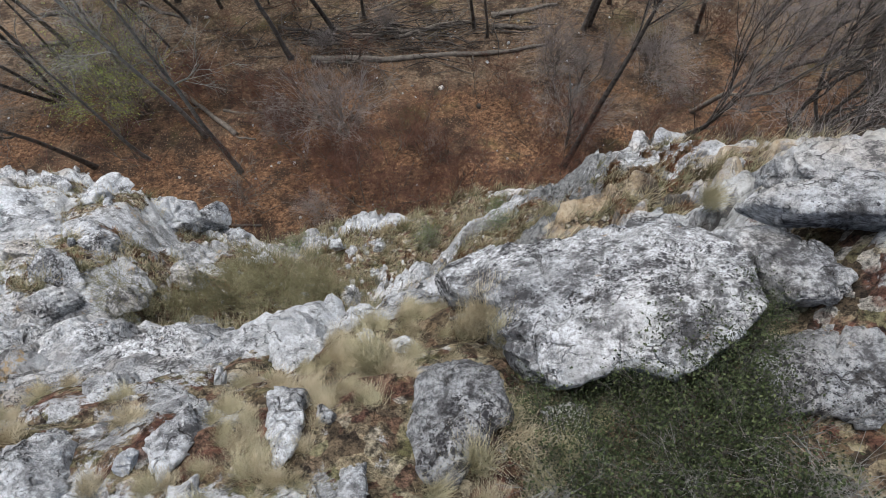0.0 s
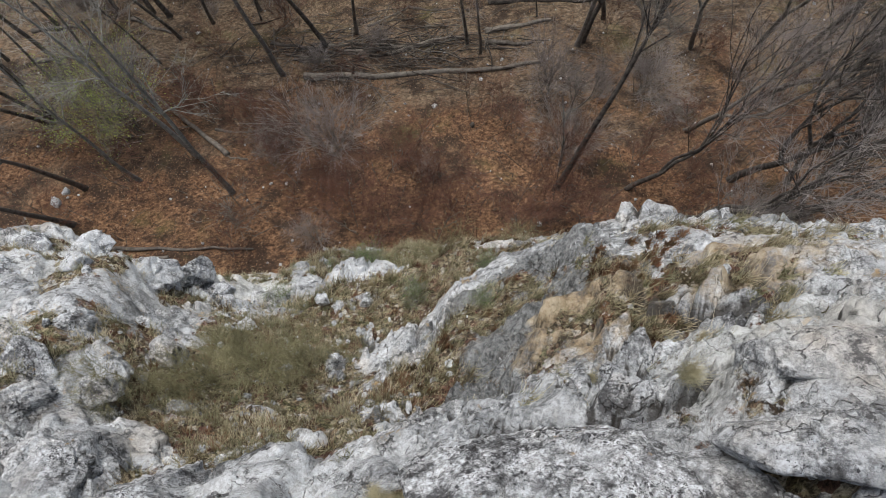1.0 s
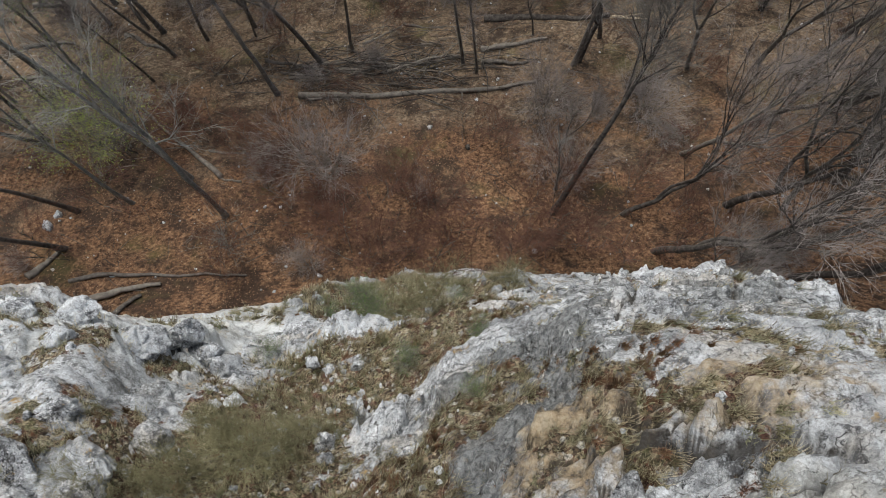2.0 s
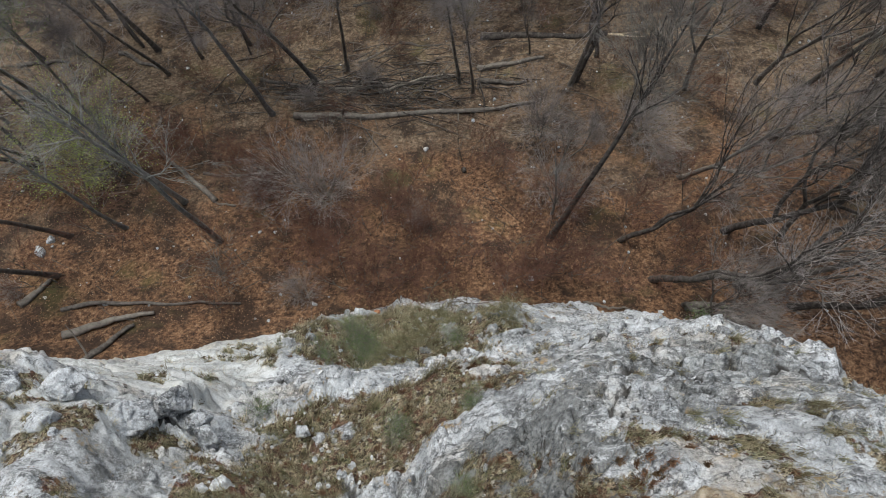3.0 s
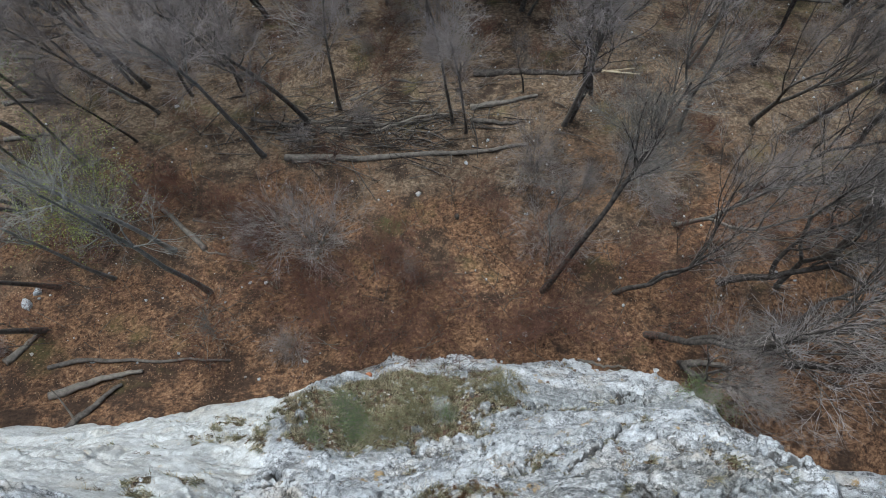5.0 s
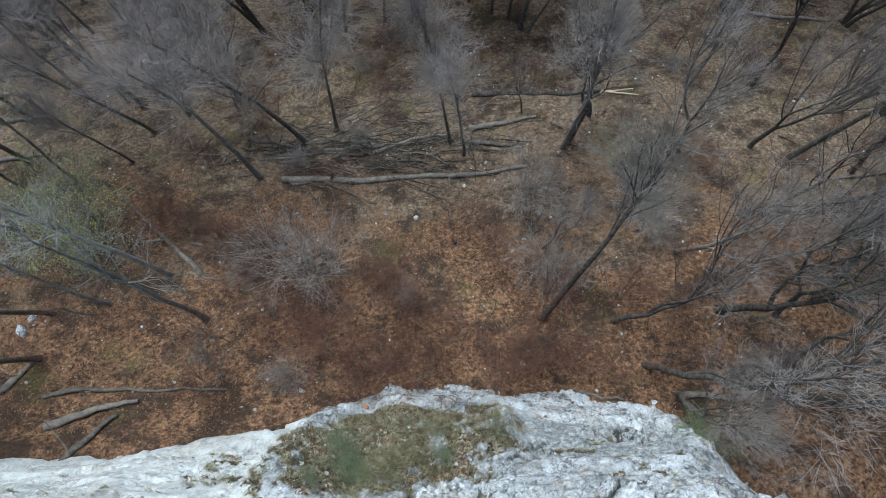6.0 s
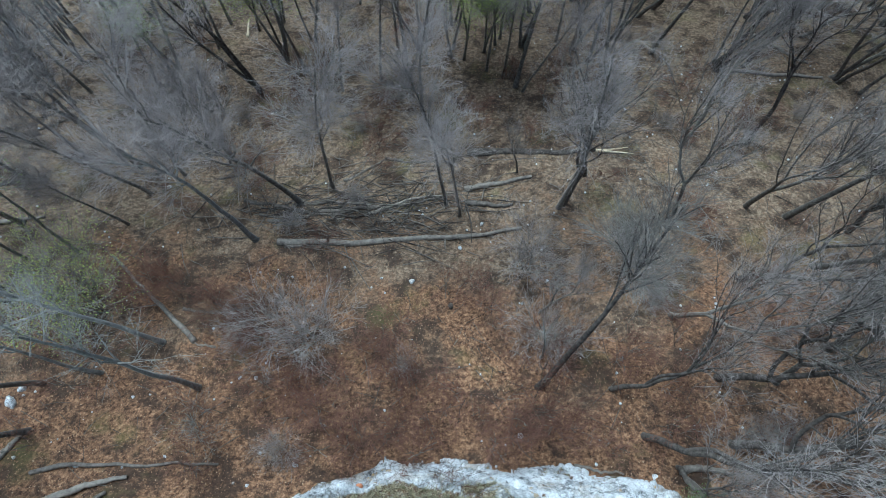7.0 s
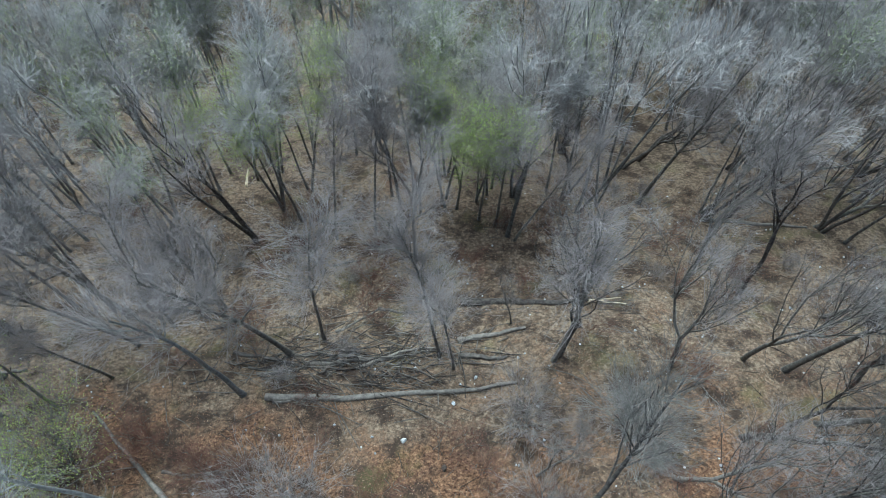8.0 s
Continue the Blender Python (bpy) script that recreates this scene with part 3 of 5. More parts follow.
def grow_forked(seed, height, radius, levels=6, crook=0.16, twigs=1.0, up=0.22, open_angle=(16, 40)):
    """A tree whose crooked trunk forks again and again into a spreading crown: trunk and crown mesh data."""
    rng = np.random.RandomState(seed)
    trunk, crown = Pile(), Pile()
    start, d = np.zeros((1, 3)) - (0, 0, 0.4), unit(np.array([[rng.normal(0, 0.10), rng.normal(0, 0.10), 1.0]]))
    ln, rad = np.array([height * 0.30]), np.array([radius])
    tips, tip_r = [], []
    for level in range(levels):
        k = 7 if level < 2 else 5
        P = np.zeros((len(start), k, 3))
        P[:, 0] = start
        bend = rng.normal(0, crook * 0.5, (len(start), 3))
        for j in range(1, k):
            d = unit(d + bend / k + rng.normal(0, crook * 0.45, d.shape) + np.array([0, 0, up * 0.25]))
            P[:, j] = P[:, j - 1] + d * (ln / (k - 1))[:, None]
        taper = np.linspace(1, 0.72, k)
        R = rad[:, None] * taper
        if level == 0:
            R[:, 0] *= 1.4
        trunk.add(*tubes(P, R, (8, 7, 6, 5, 4, 3)[min(level, 5)]))
        if level >= 2:
            tips.append(P if k == 5 else P[:, ::2][:, :5])
            tip_r.append(R if k == 5 else R[:, ::2][:, :5])
        S, D, L, A = [], [], [], []
        for fork, (share, at) in enumerate(((0.80, k - 1), (0.66, k - 1), (0.50, k - 3))):
            keep = np.arange(len(start)) if fork < 2 else np.flatnonzero(rng.uniform(size=len(start)) < 0.75)
            a = np.radians(rng.uniform(*open_angle, len(keep)))[:, None] * (0.55 if fork == 0 else 1.1)
            side = unit(np.cross(d[keep], rng.normal(size=(len(keep), 3))))
            S.append(P[keep, at])
            D.append(unit(d[keep] * np.cos(a) + side * np.sin(a) + np.array([0, 0, up])))
            L.append(ln[keep] * rng.uniform(0.62, 0.95, len(keep)))
            A.append(np.maximum(rad[keep] * share * 0.86, 0.009))
        start, d, ln, rad = np.concatenate(S), np.concatenate(D), np.concatenate(L), np.concatenate(A)
    tips, tip_r = np.concatenate(tips), np.concatenate(tip_r)
    B, RB = spawn(rng, tips, tip_r, int(len(tips) * 3 * twigs), (0.5, 1.5), (20, 55), 0.12, 3, 0.2, 0.5)
    RB = np.clip(RB, 0.005, 0.012)
    crown.add(*tubes(B, RB, 3))
    C, RC = spawn(rng, B, RB, len(B) * 4, (0.3, 1.0), (20, 60), 0.08, 2, 0.2, 0.6)
    crown.add(*cones(C[:, 0], C[:, 1], np.full(len(C), 0.0048)))
    return trunk, crown


def forked_kind(name, seed, trunk_mat, twig_mat, **kw):
    t, c = grow_forked(seed, **kw)
    return t.mesh(name + "_trunk", trunk_mat), c.mesh(name + "_crown", twig_mat, False)


def tree_kind(name, seed, trunk_mat, twig_mat, **kw):
    t, c = grow(seed, **kw)
    return t.mesh(name + "_trunk", trunk_mat), c.mesh(name + "_crown", twig_mat, False)


TREES = {
    "slim": tree_kind("slim", 1, BARK, TWIG, height=14.0, radius=0.14, clear=0.42, limbs=13, reach=(2.0, 4.6), dense=(13, 6, 4)),
    "tall": tree_kind("tall", 2, BARK, TWIG, height=15.0, radius=0.17, clear=0.42, limbs=14, reach=(2.2, 5.0), dense=(13, 6, 4)),
    "bent": tree_kind("bent", 3, PALE_BARK, TWIG, height=14.5, radius=0.16, bend=0.15, clear=0.62, limbs=10, reach=(1.6, 3.2)),
    "forked": tree_kind("forked", 4, DARK_BARK, TWIG, height=11.5, radius=0.14, stems=3, clear=0.4, limbs=5, reach=(2.0, 4.2), spread=(15, 40), twigs=0.8),
    "far_slim": tree_kind("far_slim", 21, FAR_BARK, HAZED_TWIG, height=13.5, radius=0.115, clear=0.5, limbs=9, reach=(2.2, 4.4), dense=(9, 5, 4), thick=1.8),
    "far_tall": tree_kind("far_tall", 22, FAR_BARK, HAZED_TWIG, height=14.5, radius=0.13, stems=2, clear=0.5, limbs=6, reach=(2.2, 4.6), spread=(18, 45), dense=(7, 5, 4), thick=1.8),
    "oak": forked_kind("oak", 41, DARK_BARK, TWIG, height=11.5, radius=0.17, crook=0.22),
    "crooked": forked_kind("crooked", 42, DARK_BARK, TWIG, height=10.5, radius=0.16, crook=0.32, up=0.16),
    "spreading": forked_kind("spreading", 43, DARK_BARK, DARK_TWIG, height=12.5, radius=0.19, crook=0.2, open_angle=(20, 46)),
    "upright": forked_kind("upright", 44, BARK, TWIG, height=13.5, radius=0.16, crook=0.14, up=0.3, open_angle=(12, 32)),
    "leaner": tree_kind("leaner", 51, PALE_BARK, PALE_BARK, height=14.5, radius=0.16, bend=0.12, clear=0.55, limbs=9, reach=(1.2, 3.0), twigs=0.3),
    "pole": tree_kind("pole", 31, DARK_BARK, DARK_TWIG, height=13.0, radius=0.17, bend=0.08, clear=0.5, limbs=12, reach=(2.0, 4.6), spread=(20, 50)),
    "snag": tree_kind("snag", 9, PALE_BARK, PALE_BARK, height=12.0, radius=0.2, bend=0.4, clear=0.6, limbs=8, reach=(0.8, 2.0), twigs=0.12),
    "thicket": tree_kind("thicket", 6, BARK, TWIG, height=2.4, radius=0.025, stems=9, clear=0.1, limbs=3, reach=(0.6, 1.3), twigs=0.3, dense=(12, 6, 3)),
    "sapling": tree_kind("sapling", 8, BARK, RED_TWIG, height=2.2, radius=0.016, stems=4, clear=0.2, limbs=3, reach=(0.4, 1.0), twigs=0.2),
    "whip": tree_kind("whip", 12, BARK, RED_TWIG, height=4.5, radius=0.03, stems=2, clear=0.25, limbs=5, reach=(0.5, 1.3), twigs=0.25),
    "dry": tree_kind("dry", 15, PALE_BARK, PALE_BARK, height=1.8, radius=0.02, stems=5, clear=0.2, limbs=4, reach=(0.7, 1.5), twigs=0.15, dense=(10, 4, 2)),
    "wiry": tree_kind("wiry", 14, OLIVE_TWIG, OLIVE_TWIG, height=1.6, radius=0.016, stems=14, clear=0.1, limbs=3, reach=(0.7, 1.5), twigs=0.2, dense=(10, 5, 3)),
}


def leafy(trunk_mesh, crown_mesh, seed, mat, count, size):
    """A crown's mesh with small young leaves added along its twigs."""
    rng = np.random.RandomState(seed)
    co = np.zeros(len(crown_mesh.vertices) * 3, np.float32)
    crown_mesh.vertices.foreach_get("co", co)
    at = co.reshape(-1, 3)[rng.randint(0, len(co) // 3, count)] + rng.normal(0, 2.5 * size, (count, 3))
    return leaves_at("young_leaves", at, rng, mat, size)


def leaves_at(name, at, rng, mat, size, flat=0.0):
    """Small folded leaves, two faces each, at the given places."""
    n = len(at)
    a = unit(rng.normal(size=(n, 3)) * (1, 1, 1 - flat))
    b = unit(np.cross(a, rng.normal(size=(n, 3)) * (1 - flat, 1 - flat, 1) + (0, 0, flat)))
    up = np.cross(a, b)
    ln = (rng.uniform(0.6, 1.3, n) * size)[:, None]
    v = np.stack([at - a * ln * 0.5, at + b * ln * 0.32 + up * ln * 0.12, at + a * ln * 0.5, at - b * ln * 0.32 + up * ln * 0.12], 1).reshape(-1, 3)
    i = np.arange(n)[:, None] * 4
    return mesh_from(name, v, np.concatenate([i + np.array((0, 1, 2)), i + np.array((0, 2, 3))], 1).reshape(-1, 3), mat, False)


def leaf_material(name, *cols):
    m, nt, b = material(name, 0.7)
    rnd = nt.nodes.new("ShaderNodeNewGeometry").outputs["Random Per Island"]
    nt.links.new(ramp(nt, rnd, *[(i / (len(cols) - 1), col) for i, col in enumerate(cols)]), b.inputs["Base Color"])
    return m


YOUNG = leaf_material("young_leaf", (0.20, 0.27, 0.06), (0.31, 0.38, 0.09), (0.40, 0.45, 0.15))
PALE_GREEN = leaf_material("pale_young_leaf", (0.15, 0.19, 0.08), (0.24, 0.27, 0.14), (0.30, 0.32, 0.19))
DEAD_LEAF = leaf_material("dead_leaf", (0.045, 0.025, 0.015), (0.16, 0.088, 0.048), (0.25, 0.16, 0.092), (0.115, 0.062, 0.037), (0.36, 0.275, 0.185))
EVERGREEN = leaf_material("evergreen_leaf", (0.02, 0.035, 0.018), (0.05, 0.075, 0.035), (0.08, 0.10, 0.05))
TREES["green"] = (*TREES["slim"], leafy(*TREES["slim"], 3, YOUNG, 9000, 0.075))
TREES["leafwiry"] = (*TREES["wiry"], leafy(*TREES["wiry"], 6, leaf_material("dull_green_leaf", (0.022, 0.03, 0.014), (0.05, 0.065, 0.03), (0.10, 0.11, 0.055)), 3500, 0.06))
TREES["brow"] = (*tree_kind("brow", 16, DARK_TWIG, DARK_TWIG, height=1.5, radius=0.016, stems=8, clear=0.15, limbs=3, reach=(0.7, 1.4), twigs=0.15, dense=(10, 4, 2)),)
TREES["brow"] = (*TREES["brow"], leafy(*TREES["brow"], 8, leaf_material("dark_brow_leaf", (0.012, 0.018, 0.008), (0.035, 0.05, 0.018), (0.085, 0.105, 0.045)), 3200, 0.10))
TREES["ledgebush"] = (*TREES["thicket"], leafy(*TREES["thicket"], 9, leaf_material("fresh_green_leaf", (0.05, 0.10, 0.025), (0.11, 0.19, 0.05), (0.20, 0.28, 0.10)), 3500, 0.085))
TREES["far_green"] = (*TREES["far_slim"], leafy(*TREES["far_slim"], 5, PALE_GREEN, 2600, 0.10))
TREES["greenbush"] = (*TREES["thicket"], leafy(*TREES["thicket"], 4, YOUNG, 9000, 0.045))


def foot(x, y):
    return float(lumpy(np.array([x]), np.array([y]))[0])


def plant(kind, x, y, lean=(0, 0), scale=1.0, turn=None, label="", name="tree", group=""):
    """A tree at (x, y); lean: how far its top stands off its foot, in metres for each metre of height."""
    turn = random.uniform(0, 360) if turn is None else turn
    up = Vector((lean[0], lean[1], 1)).normalized()
    m = Matrix.Translation((x, y, foot(x, y) - 0.05)) @ up.to_track_quat("Z", "Y").to_matrix().to_4x4() @ pose(0, 0, 0, 0, 0, turn)
    words = {"snag": "dead pale leaning tree with a few bare branches", "bent": "bare pale-barked tree bending over the leaf-covered slope",
             "forked": "dark bare tree with several stems from one foot",
             "leaner": "pale-barked tree with a long bare trunk and sparse twigs", "oak": "dark crooked bare tree with a forking crown", "crooked": "bent dark bare tree with twisting limbs", "spreading": "spreading bare tree with many dark forking limbs", "upright": "upright bare grey tree forking into fine twigs",
             "pole": "tall straight dark tree at the foot of the cliff", "green": "slim forest tree with fresh yellow-green leaves", "tall": "tall bare grey forest tree with a fine twiggy crown",
             "slim": "slim bare grey tree standing in fallen leaves", "far_slim": "slim bare tree of the wood down the slope",
             "far_tall": "tall bare twin-stemmed tree of the wood", "far_green": "forest tree hazy with fresh yellow-green leaves"}
    ob = thing(name, m, label or words[kind], name, group or "bare trees of the forest")
    ob.scale = (scale,) * 3
    part("trunk", TREES[kind][0], ob)
    part("crown", TREES[kind][1], ob)
    if len(TREES[kind]) > 2:
        part("foliage", TREES[kind][2], ob, "fresh yellow-green leaves")
    return ob


random.seed(11)
for kind, x, y, lean, s in (
    ("bent", -8.3, 16.75, (-0.13, 0.10), 1.0), ("tall", -6.25, 19.2, (-0.2, 0.06), 0.95), ("slim", -4.6, 20.1, (-0.05, 0.05), 1.0),
    ("slim", 1.7, 18.7, (-0.03, 0.11), 0.9), ("tall", 7.6, 18.3, (0.08, 0.10), 0.85), ("leaner", -9.4, 9.1, (-0.04, 0.12), 1.0),
    ("leaner", -11.5, 11.2, (-0.03, 0.06), 0.95), ("tall", -16, 22, (-0.05, 0.05), 1.0), ("slim", -14.8, 20.0, (-0.12, 0.06), 1.0), ("slim", -15.4, 17.9, (-0.1, 0.08), 0.7),
    ("slim", -17.5, 22.8, (-0.08, 0.05), 1.0), ("tall", -19.9, 24.8, (-0.05, 0.06), 0.9),
    ("pole", 5.3, 8.9, (0.18, 0.28), 0.95), ("oak", 9.2, 6.95, (0.05, 0.16), 1.0), ("spreading", 12.5, 6.6, (0.06, 0.10), 0.95), ("oak", 14.2, 5.7, (0.08, 0.05), 0.95), ("oak", 8.3, 8.8, (0.06, 0.12), 0.75),
    ("crooked", 10.2, 5.8, (0.25, 0.12), 0.7), ("spreading", 12.9, 9.2, (0.05, 0.10), 0.95), ("upright", 15.3, 8.9, (0.04, 0.08), 0.9), ("spreading", 18.1, 10.4, (0.05, 0.08), 1.0), ("upright", 11.7, 12.2, (0.05, 0.10), 0.85),
    ("spreading", 15.5, 13.9, (0.05, 0.10), 0.95), ("upright", 19.1, 14.6, (0.05, 0.08), 1.0), ("oak", 20.7, 12.7, (0.05, 0.05), 1.0), ("upright", 5.7, 12.3, (0.02, 0.06), 0.42), ("spreading", 7.9, 18.6, (0.10, 0.08), 0.85), ("oak", 9.4, 20.5, (0.08, 0.10), 0.85),
    ("snag", 5.6, 10.2, (0.02, 0.10), 0.45), ("upright", 17.4, 18.2, (0.08, 0.10), 0.95), ("oak", 22.0, 16.5, (0.05, 0.1), 1.0), ("upright", 13.6, 17.8, (0.06, 0.1), 0.85), ("upright", 5.7, 20.7, (0.0, 0.08), 0.35), ("slim", 2.4, 18.0, (0.02, 0.08), 0.75),
    ("upright", 15.2, 22.4, (0.08, 0.08), 0.9), ("oak", 19.0, 22.6, (0.08, 0.08), 0.9), ("upright", 23.0, 21.0, (0.06, 0.1), 0.95), ("slim", -13.2, 21.2, (-0.05, 0.04), 0.95), ("slim", -10.8, 22.7, (-0.04, 0.05), 0.9), ("leaner", -13.9, 9.8, (-0.08, 0.04), 0.75),
    ("tall", 6.3, 27.9, (0.08, 0.25), 0.9), ("slim", 6.7, 27.5, (0.09, 0.05), 0.85),
    ("slim", -2.3, 29, (0, 0.1), 1), ("slim", -4.8, 28.2, (-0.03, 0.05), 0.9), ("forked", -10.1, 28.4, (-0.15, 0.12), 1.1),
    ("tall", -0.3, 28.8, (-0.06, 0.2), 0.9), ("tall", 0.4, 26.0, (-0.05, 0.12), 0.8), ("forked", 19.4, 29.3, (0.12, 0.12), 1), ("forked", 26.9, 28.1, (0.05, 0.08), 1),
    ("slim", 5.6, 28.9, (0.02, 0.08), 0.9), ("slim", 2.5, 32.2, (0.02, 0.08), 1), ("tall", 15.7, 31.1, (0.1, 0.1), 0.9), ("green", 3.2, 31.0, (0.02, 0.06), 0.9), ("slim", 24.4, 32.9, (0.1, 0.1), 0.9),
    ("slim", -10.4, 21.5, (-0.04, 0.02), 0.5), ("pole", -16.3, 9.4, (-0.06, 0.0), 0.85), ("pole", -16.0, 7.4, (-0.06, -0.03), 0.85), ("forked", -19.5, 13.5, (-0.05, 0.05), 0.9), ("tall", -21, 18, (-0.05, 0.05), 0.9),
):
    plant(kind, x, y, lean, s)
GREY_SHRUB = "dense bare grey shrub on rust-brown leaf litter"
plant("thicket", -4.6, 11.4, (0, 0.1), 1.25, label=GREY_SHRUB, name="shrub", group="bare shrubs")
plant("thicket", 5.6, 14.6, (0.0, 0.1), 1.0, label=GREY_SHRUB, name="shrub", group="bare shrubs")
plant("thicket", 5.9, 10.9, (0.1, 0.1), 0.9, label=GREY_SHRUB, name="shrub", group="bare shrubs")
plant("greenbush", -15.0, 12.7, (-0.1, 0.1), 1.5, label="bare shrub coming into fresh green leaf", name="shrub", group="green shrubs")
plant("thicket", 10.0, 14.6, (0.1, 0.1), 0.9, label=GREY_SHRUB, name="shrub", group="bare shrubs")
plant("dry", -8.6, 7.0, (0, 0.1), 0.8, label="small pale dry shrub on the slope", name="shrub", group="bare shrubs")
# the undergrowth of saplings
rng = np.random.RandomState(21)
for i in range(80):
    x, y = rng.uniform(-20, 24), 6.5 + 26 * rng.uniform(0, 1) ** 1.3
    if abs(x - 1.2) < 3.2 and 8 < y < 19:
        continue
    k = ("sapling", "sapling", "whip", "thicket")[i % 4]
    plant(k, x, y, (rng.normal(0, 0.08), 0.1), rng.uniform(0.5, 1.0) * (0.6 if k == "thicket" else 1), label="thin reddish-brown sapling clump without leaves" if k != "thicket" else GREY_SHRUB, name="sapling" if k != "thicket" else "shrub", group="undergrowth saplings" if k != "thicket" else "bare shrubs")
rng = np.random.RandomState(23)
for i in range(14):
    x, y = rng.normal(0, 6.5), rng.uniform(6.3, 12)
    plant("sapling" if i % 3 else "whip", x, y, (rng.normal(0, 0.08), 0.1), rng.uniform(0.45, 0.8), label="thin reddish-brown sapling clump without leaves", name="sapling", group="undergrowth saplings")
rng = np.random.RandomState(29)
for i in range(10):
    x, y = rng.normal(0.5, 6.0), rng.uniform(6.4, 12.0)
    plant(("sapling", "whip", "sapling", "thicket")[i % 4], x, y, (rng.normal(0, 0.1), 0.1), rng.uniform(0.6, 0.95) * (0.55 if i % 4 == 3 else 1), label="thin reddish-brown sapling clump without leaves" if i % 4 != 3 else GREY_SHRUB, name="sapling" if i % 4 != 3 else "shrub", group="undergrowth saplings" if i % 4 != 3 else "bare shrubs")
for x0, y0, n in ((-5.6, 9.6, 6), (-4.2, 8.0, 4), (0.8, 8.2, 4), (-1.6, 11.8, 3), (2.9, 13.0, 3), (4.0, 7.4, 4), (-8.6, 12.6, 6), (0.6, 6.8, 3), (-12.0, 14.0, 6)):
    for i in range(n):
        plant(("sapling", "whip")[i % 2], x0 + rng.normal(0, 0.8), y0 + rng.normal(0, 0.6), (rng.normal(0, 0.1), 0.1), rng.uniform(0.5, 0.85), label="thin reddish-brown sapling clump without leaves", name="sapling", group="undergrowth saplings")
# woods farther down the slope
rng = np.random.RandomState(5)
for i in range(105):
    x, y = rng.uniform(-36, 46), 30 + 15 * rng.uniform(0, 1) ** 0.9
    k = ("far_slim", "far_tall")[i % 2]
    if y > 33 and ((x < 12 and i % 3 != 0) or i % 5 == 0):
        k = "far_green"
    plant(k, x, y, (rng.normal(0, 0.05), 0.07 + rng.normal(0, 0.04)), rng.uniform(0.85, 1.15))
for x, y in ((-9.0, 31.6), (-7.2, 33.5), (-11.5, 35.0), (2.2, 31.5), (3.6, 33.2), (-20.0, 37.0), (12.5, 36.5), (-14.0, 33.0), (4.6, 29.6)):
    plant("green", x, y, (rng.normal(0, 0.04), 0.06), rng.uniform(0.8, 0.95))
for x, y in ((15.7, 35.1), (17.2, 36.1), (26.5, 32.8), (30.3, 30.9), (20.9, 40.5), (26.6, 28.5), (21.3, 29.5), (11.3, 32.4), (23.5, 35.0), (33.0, 34.0), (-18.7, 36.7), (-10.7, 22.6)):
    plant(("upright", "oak")[int(x) % 2], x, y, (rng.normal(0.08, 0.04), 0.08), rng.uniform(0.85, 1.0))
for i in range(30):
    plant(("far_slim", "far_tall")[i % 2], rng.uniform(-32, 44), rng.uniform(32, 44), (rng.normal(0, 0.05), 0.08), rng.uniform(0.85, 1.1))
for i in range(26):
    x, y = rng.choice([-1, 1.2]) * rng.uniform(15, 32), rng.uniform(15, 31)
    plant(("slim", "tall", "forked", "tall")[i % 4] if x > 0 else ("far_slim", "far_green")[i % 2], x, y, (rng.normal(0, 0.06), 0.08), rng.uniform(0.8, 1.05))

# the distant woods, which nobody could count
LIGHT = [[(np.concatenate(p.v), p.f) for p in grow(60 + k, height=14.0, radius=0.13, stems=1 + k % 2, clear=0.5, limbs=8 - 3 * (k % 2), reach=(2.2, 4.6), dense=(7, 5, 3), thick=2.6)] for k in range(4)]
distant, spring, dark_green = Pile(), [], []
for i in range(230):
    x, y = rng.uniform(-58, 70), 43 + 34 * rng.uniform(0, 1) ** 0.9
    a, s = rng.uniform(0, 6.28), rng.uniform(0.85, 1.2)
    turn = np.array([[math.cos(a), -math.sin(a), 0], [math.sin(a), math.cos(a), 0], [0, 0, 1]]) * s
    shear = np.array([rng.normal(0, 0.05), 0.07])
    for k, (v, faces) in enumerate(LIGHT[i % 4]):
        v = v @ turn.T
        v[:, :2] += v[:, 2:3] * shear
        v = v + (x, y, foot(x, y))
        n = distant.n
        for f in faces:
            distant.f.append(f + n)
        distant.v.append(v)
        distant.n += len(v)
        if k and (y > 56 and i % 3 or (x > 18 and y > 50)):
            dark_green.append(v[rng.randint(0, len(v), 420)] + rng.normal(0, 0.4, (420, 3)))
        elif k and x < 14 and i % 2:
            spring.append(v[rng.randint(0, len(v), 500)] + rng.normal(0, 0.25, (500, 3)))
tagged(new("distant_trees", distant.mesh("distant_trees", HAZED_TWIG, False)), "bare grey woods covering the far slope, paled to suggest haze", "trees", kind="stuff")
tagged(new("distant_spring_leaves", leaves_at("distant_spring_leaves", np.concatenate(spring), rng, PALE_GREEN, 0.16)), "fresh pale-green leaves in the distant crowns", "leaves", kind="stuff")
tagged(new("distant_evergreen_leaves", leaves_at("distant_evergreen_leaves", np.concatenate(dark_green), rng, EVERGREEN, 0.42)), "dark-green leaves of distant evergreen crowns", "leaves", kind="stuff")

# ---- fallen timber and stones on the forest floor ----
DEADWOOD = bark("weathered_deadwood", (0.07, 0.062, 0.055), (0.21, 0.19, 0.165), 4.0)
SPLINTER = bark("fresh_splintered_wood", (0.42, 0.34, 0.22), (0.62, 0.54, 0.40), 6.0)


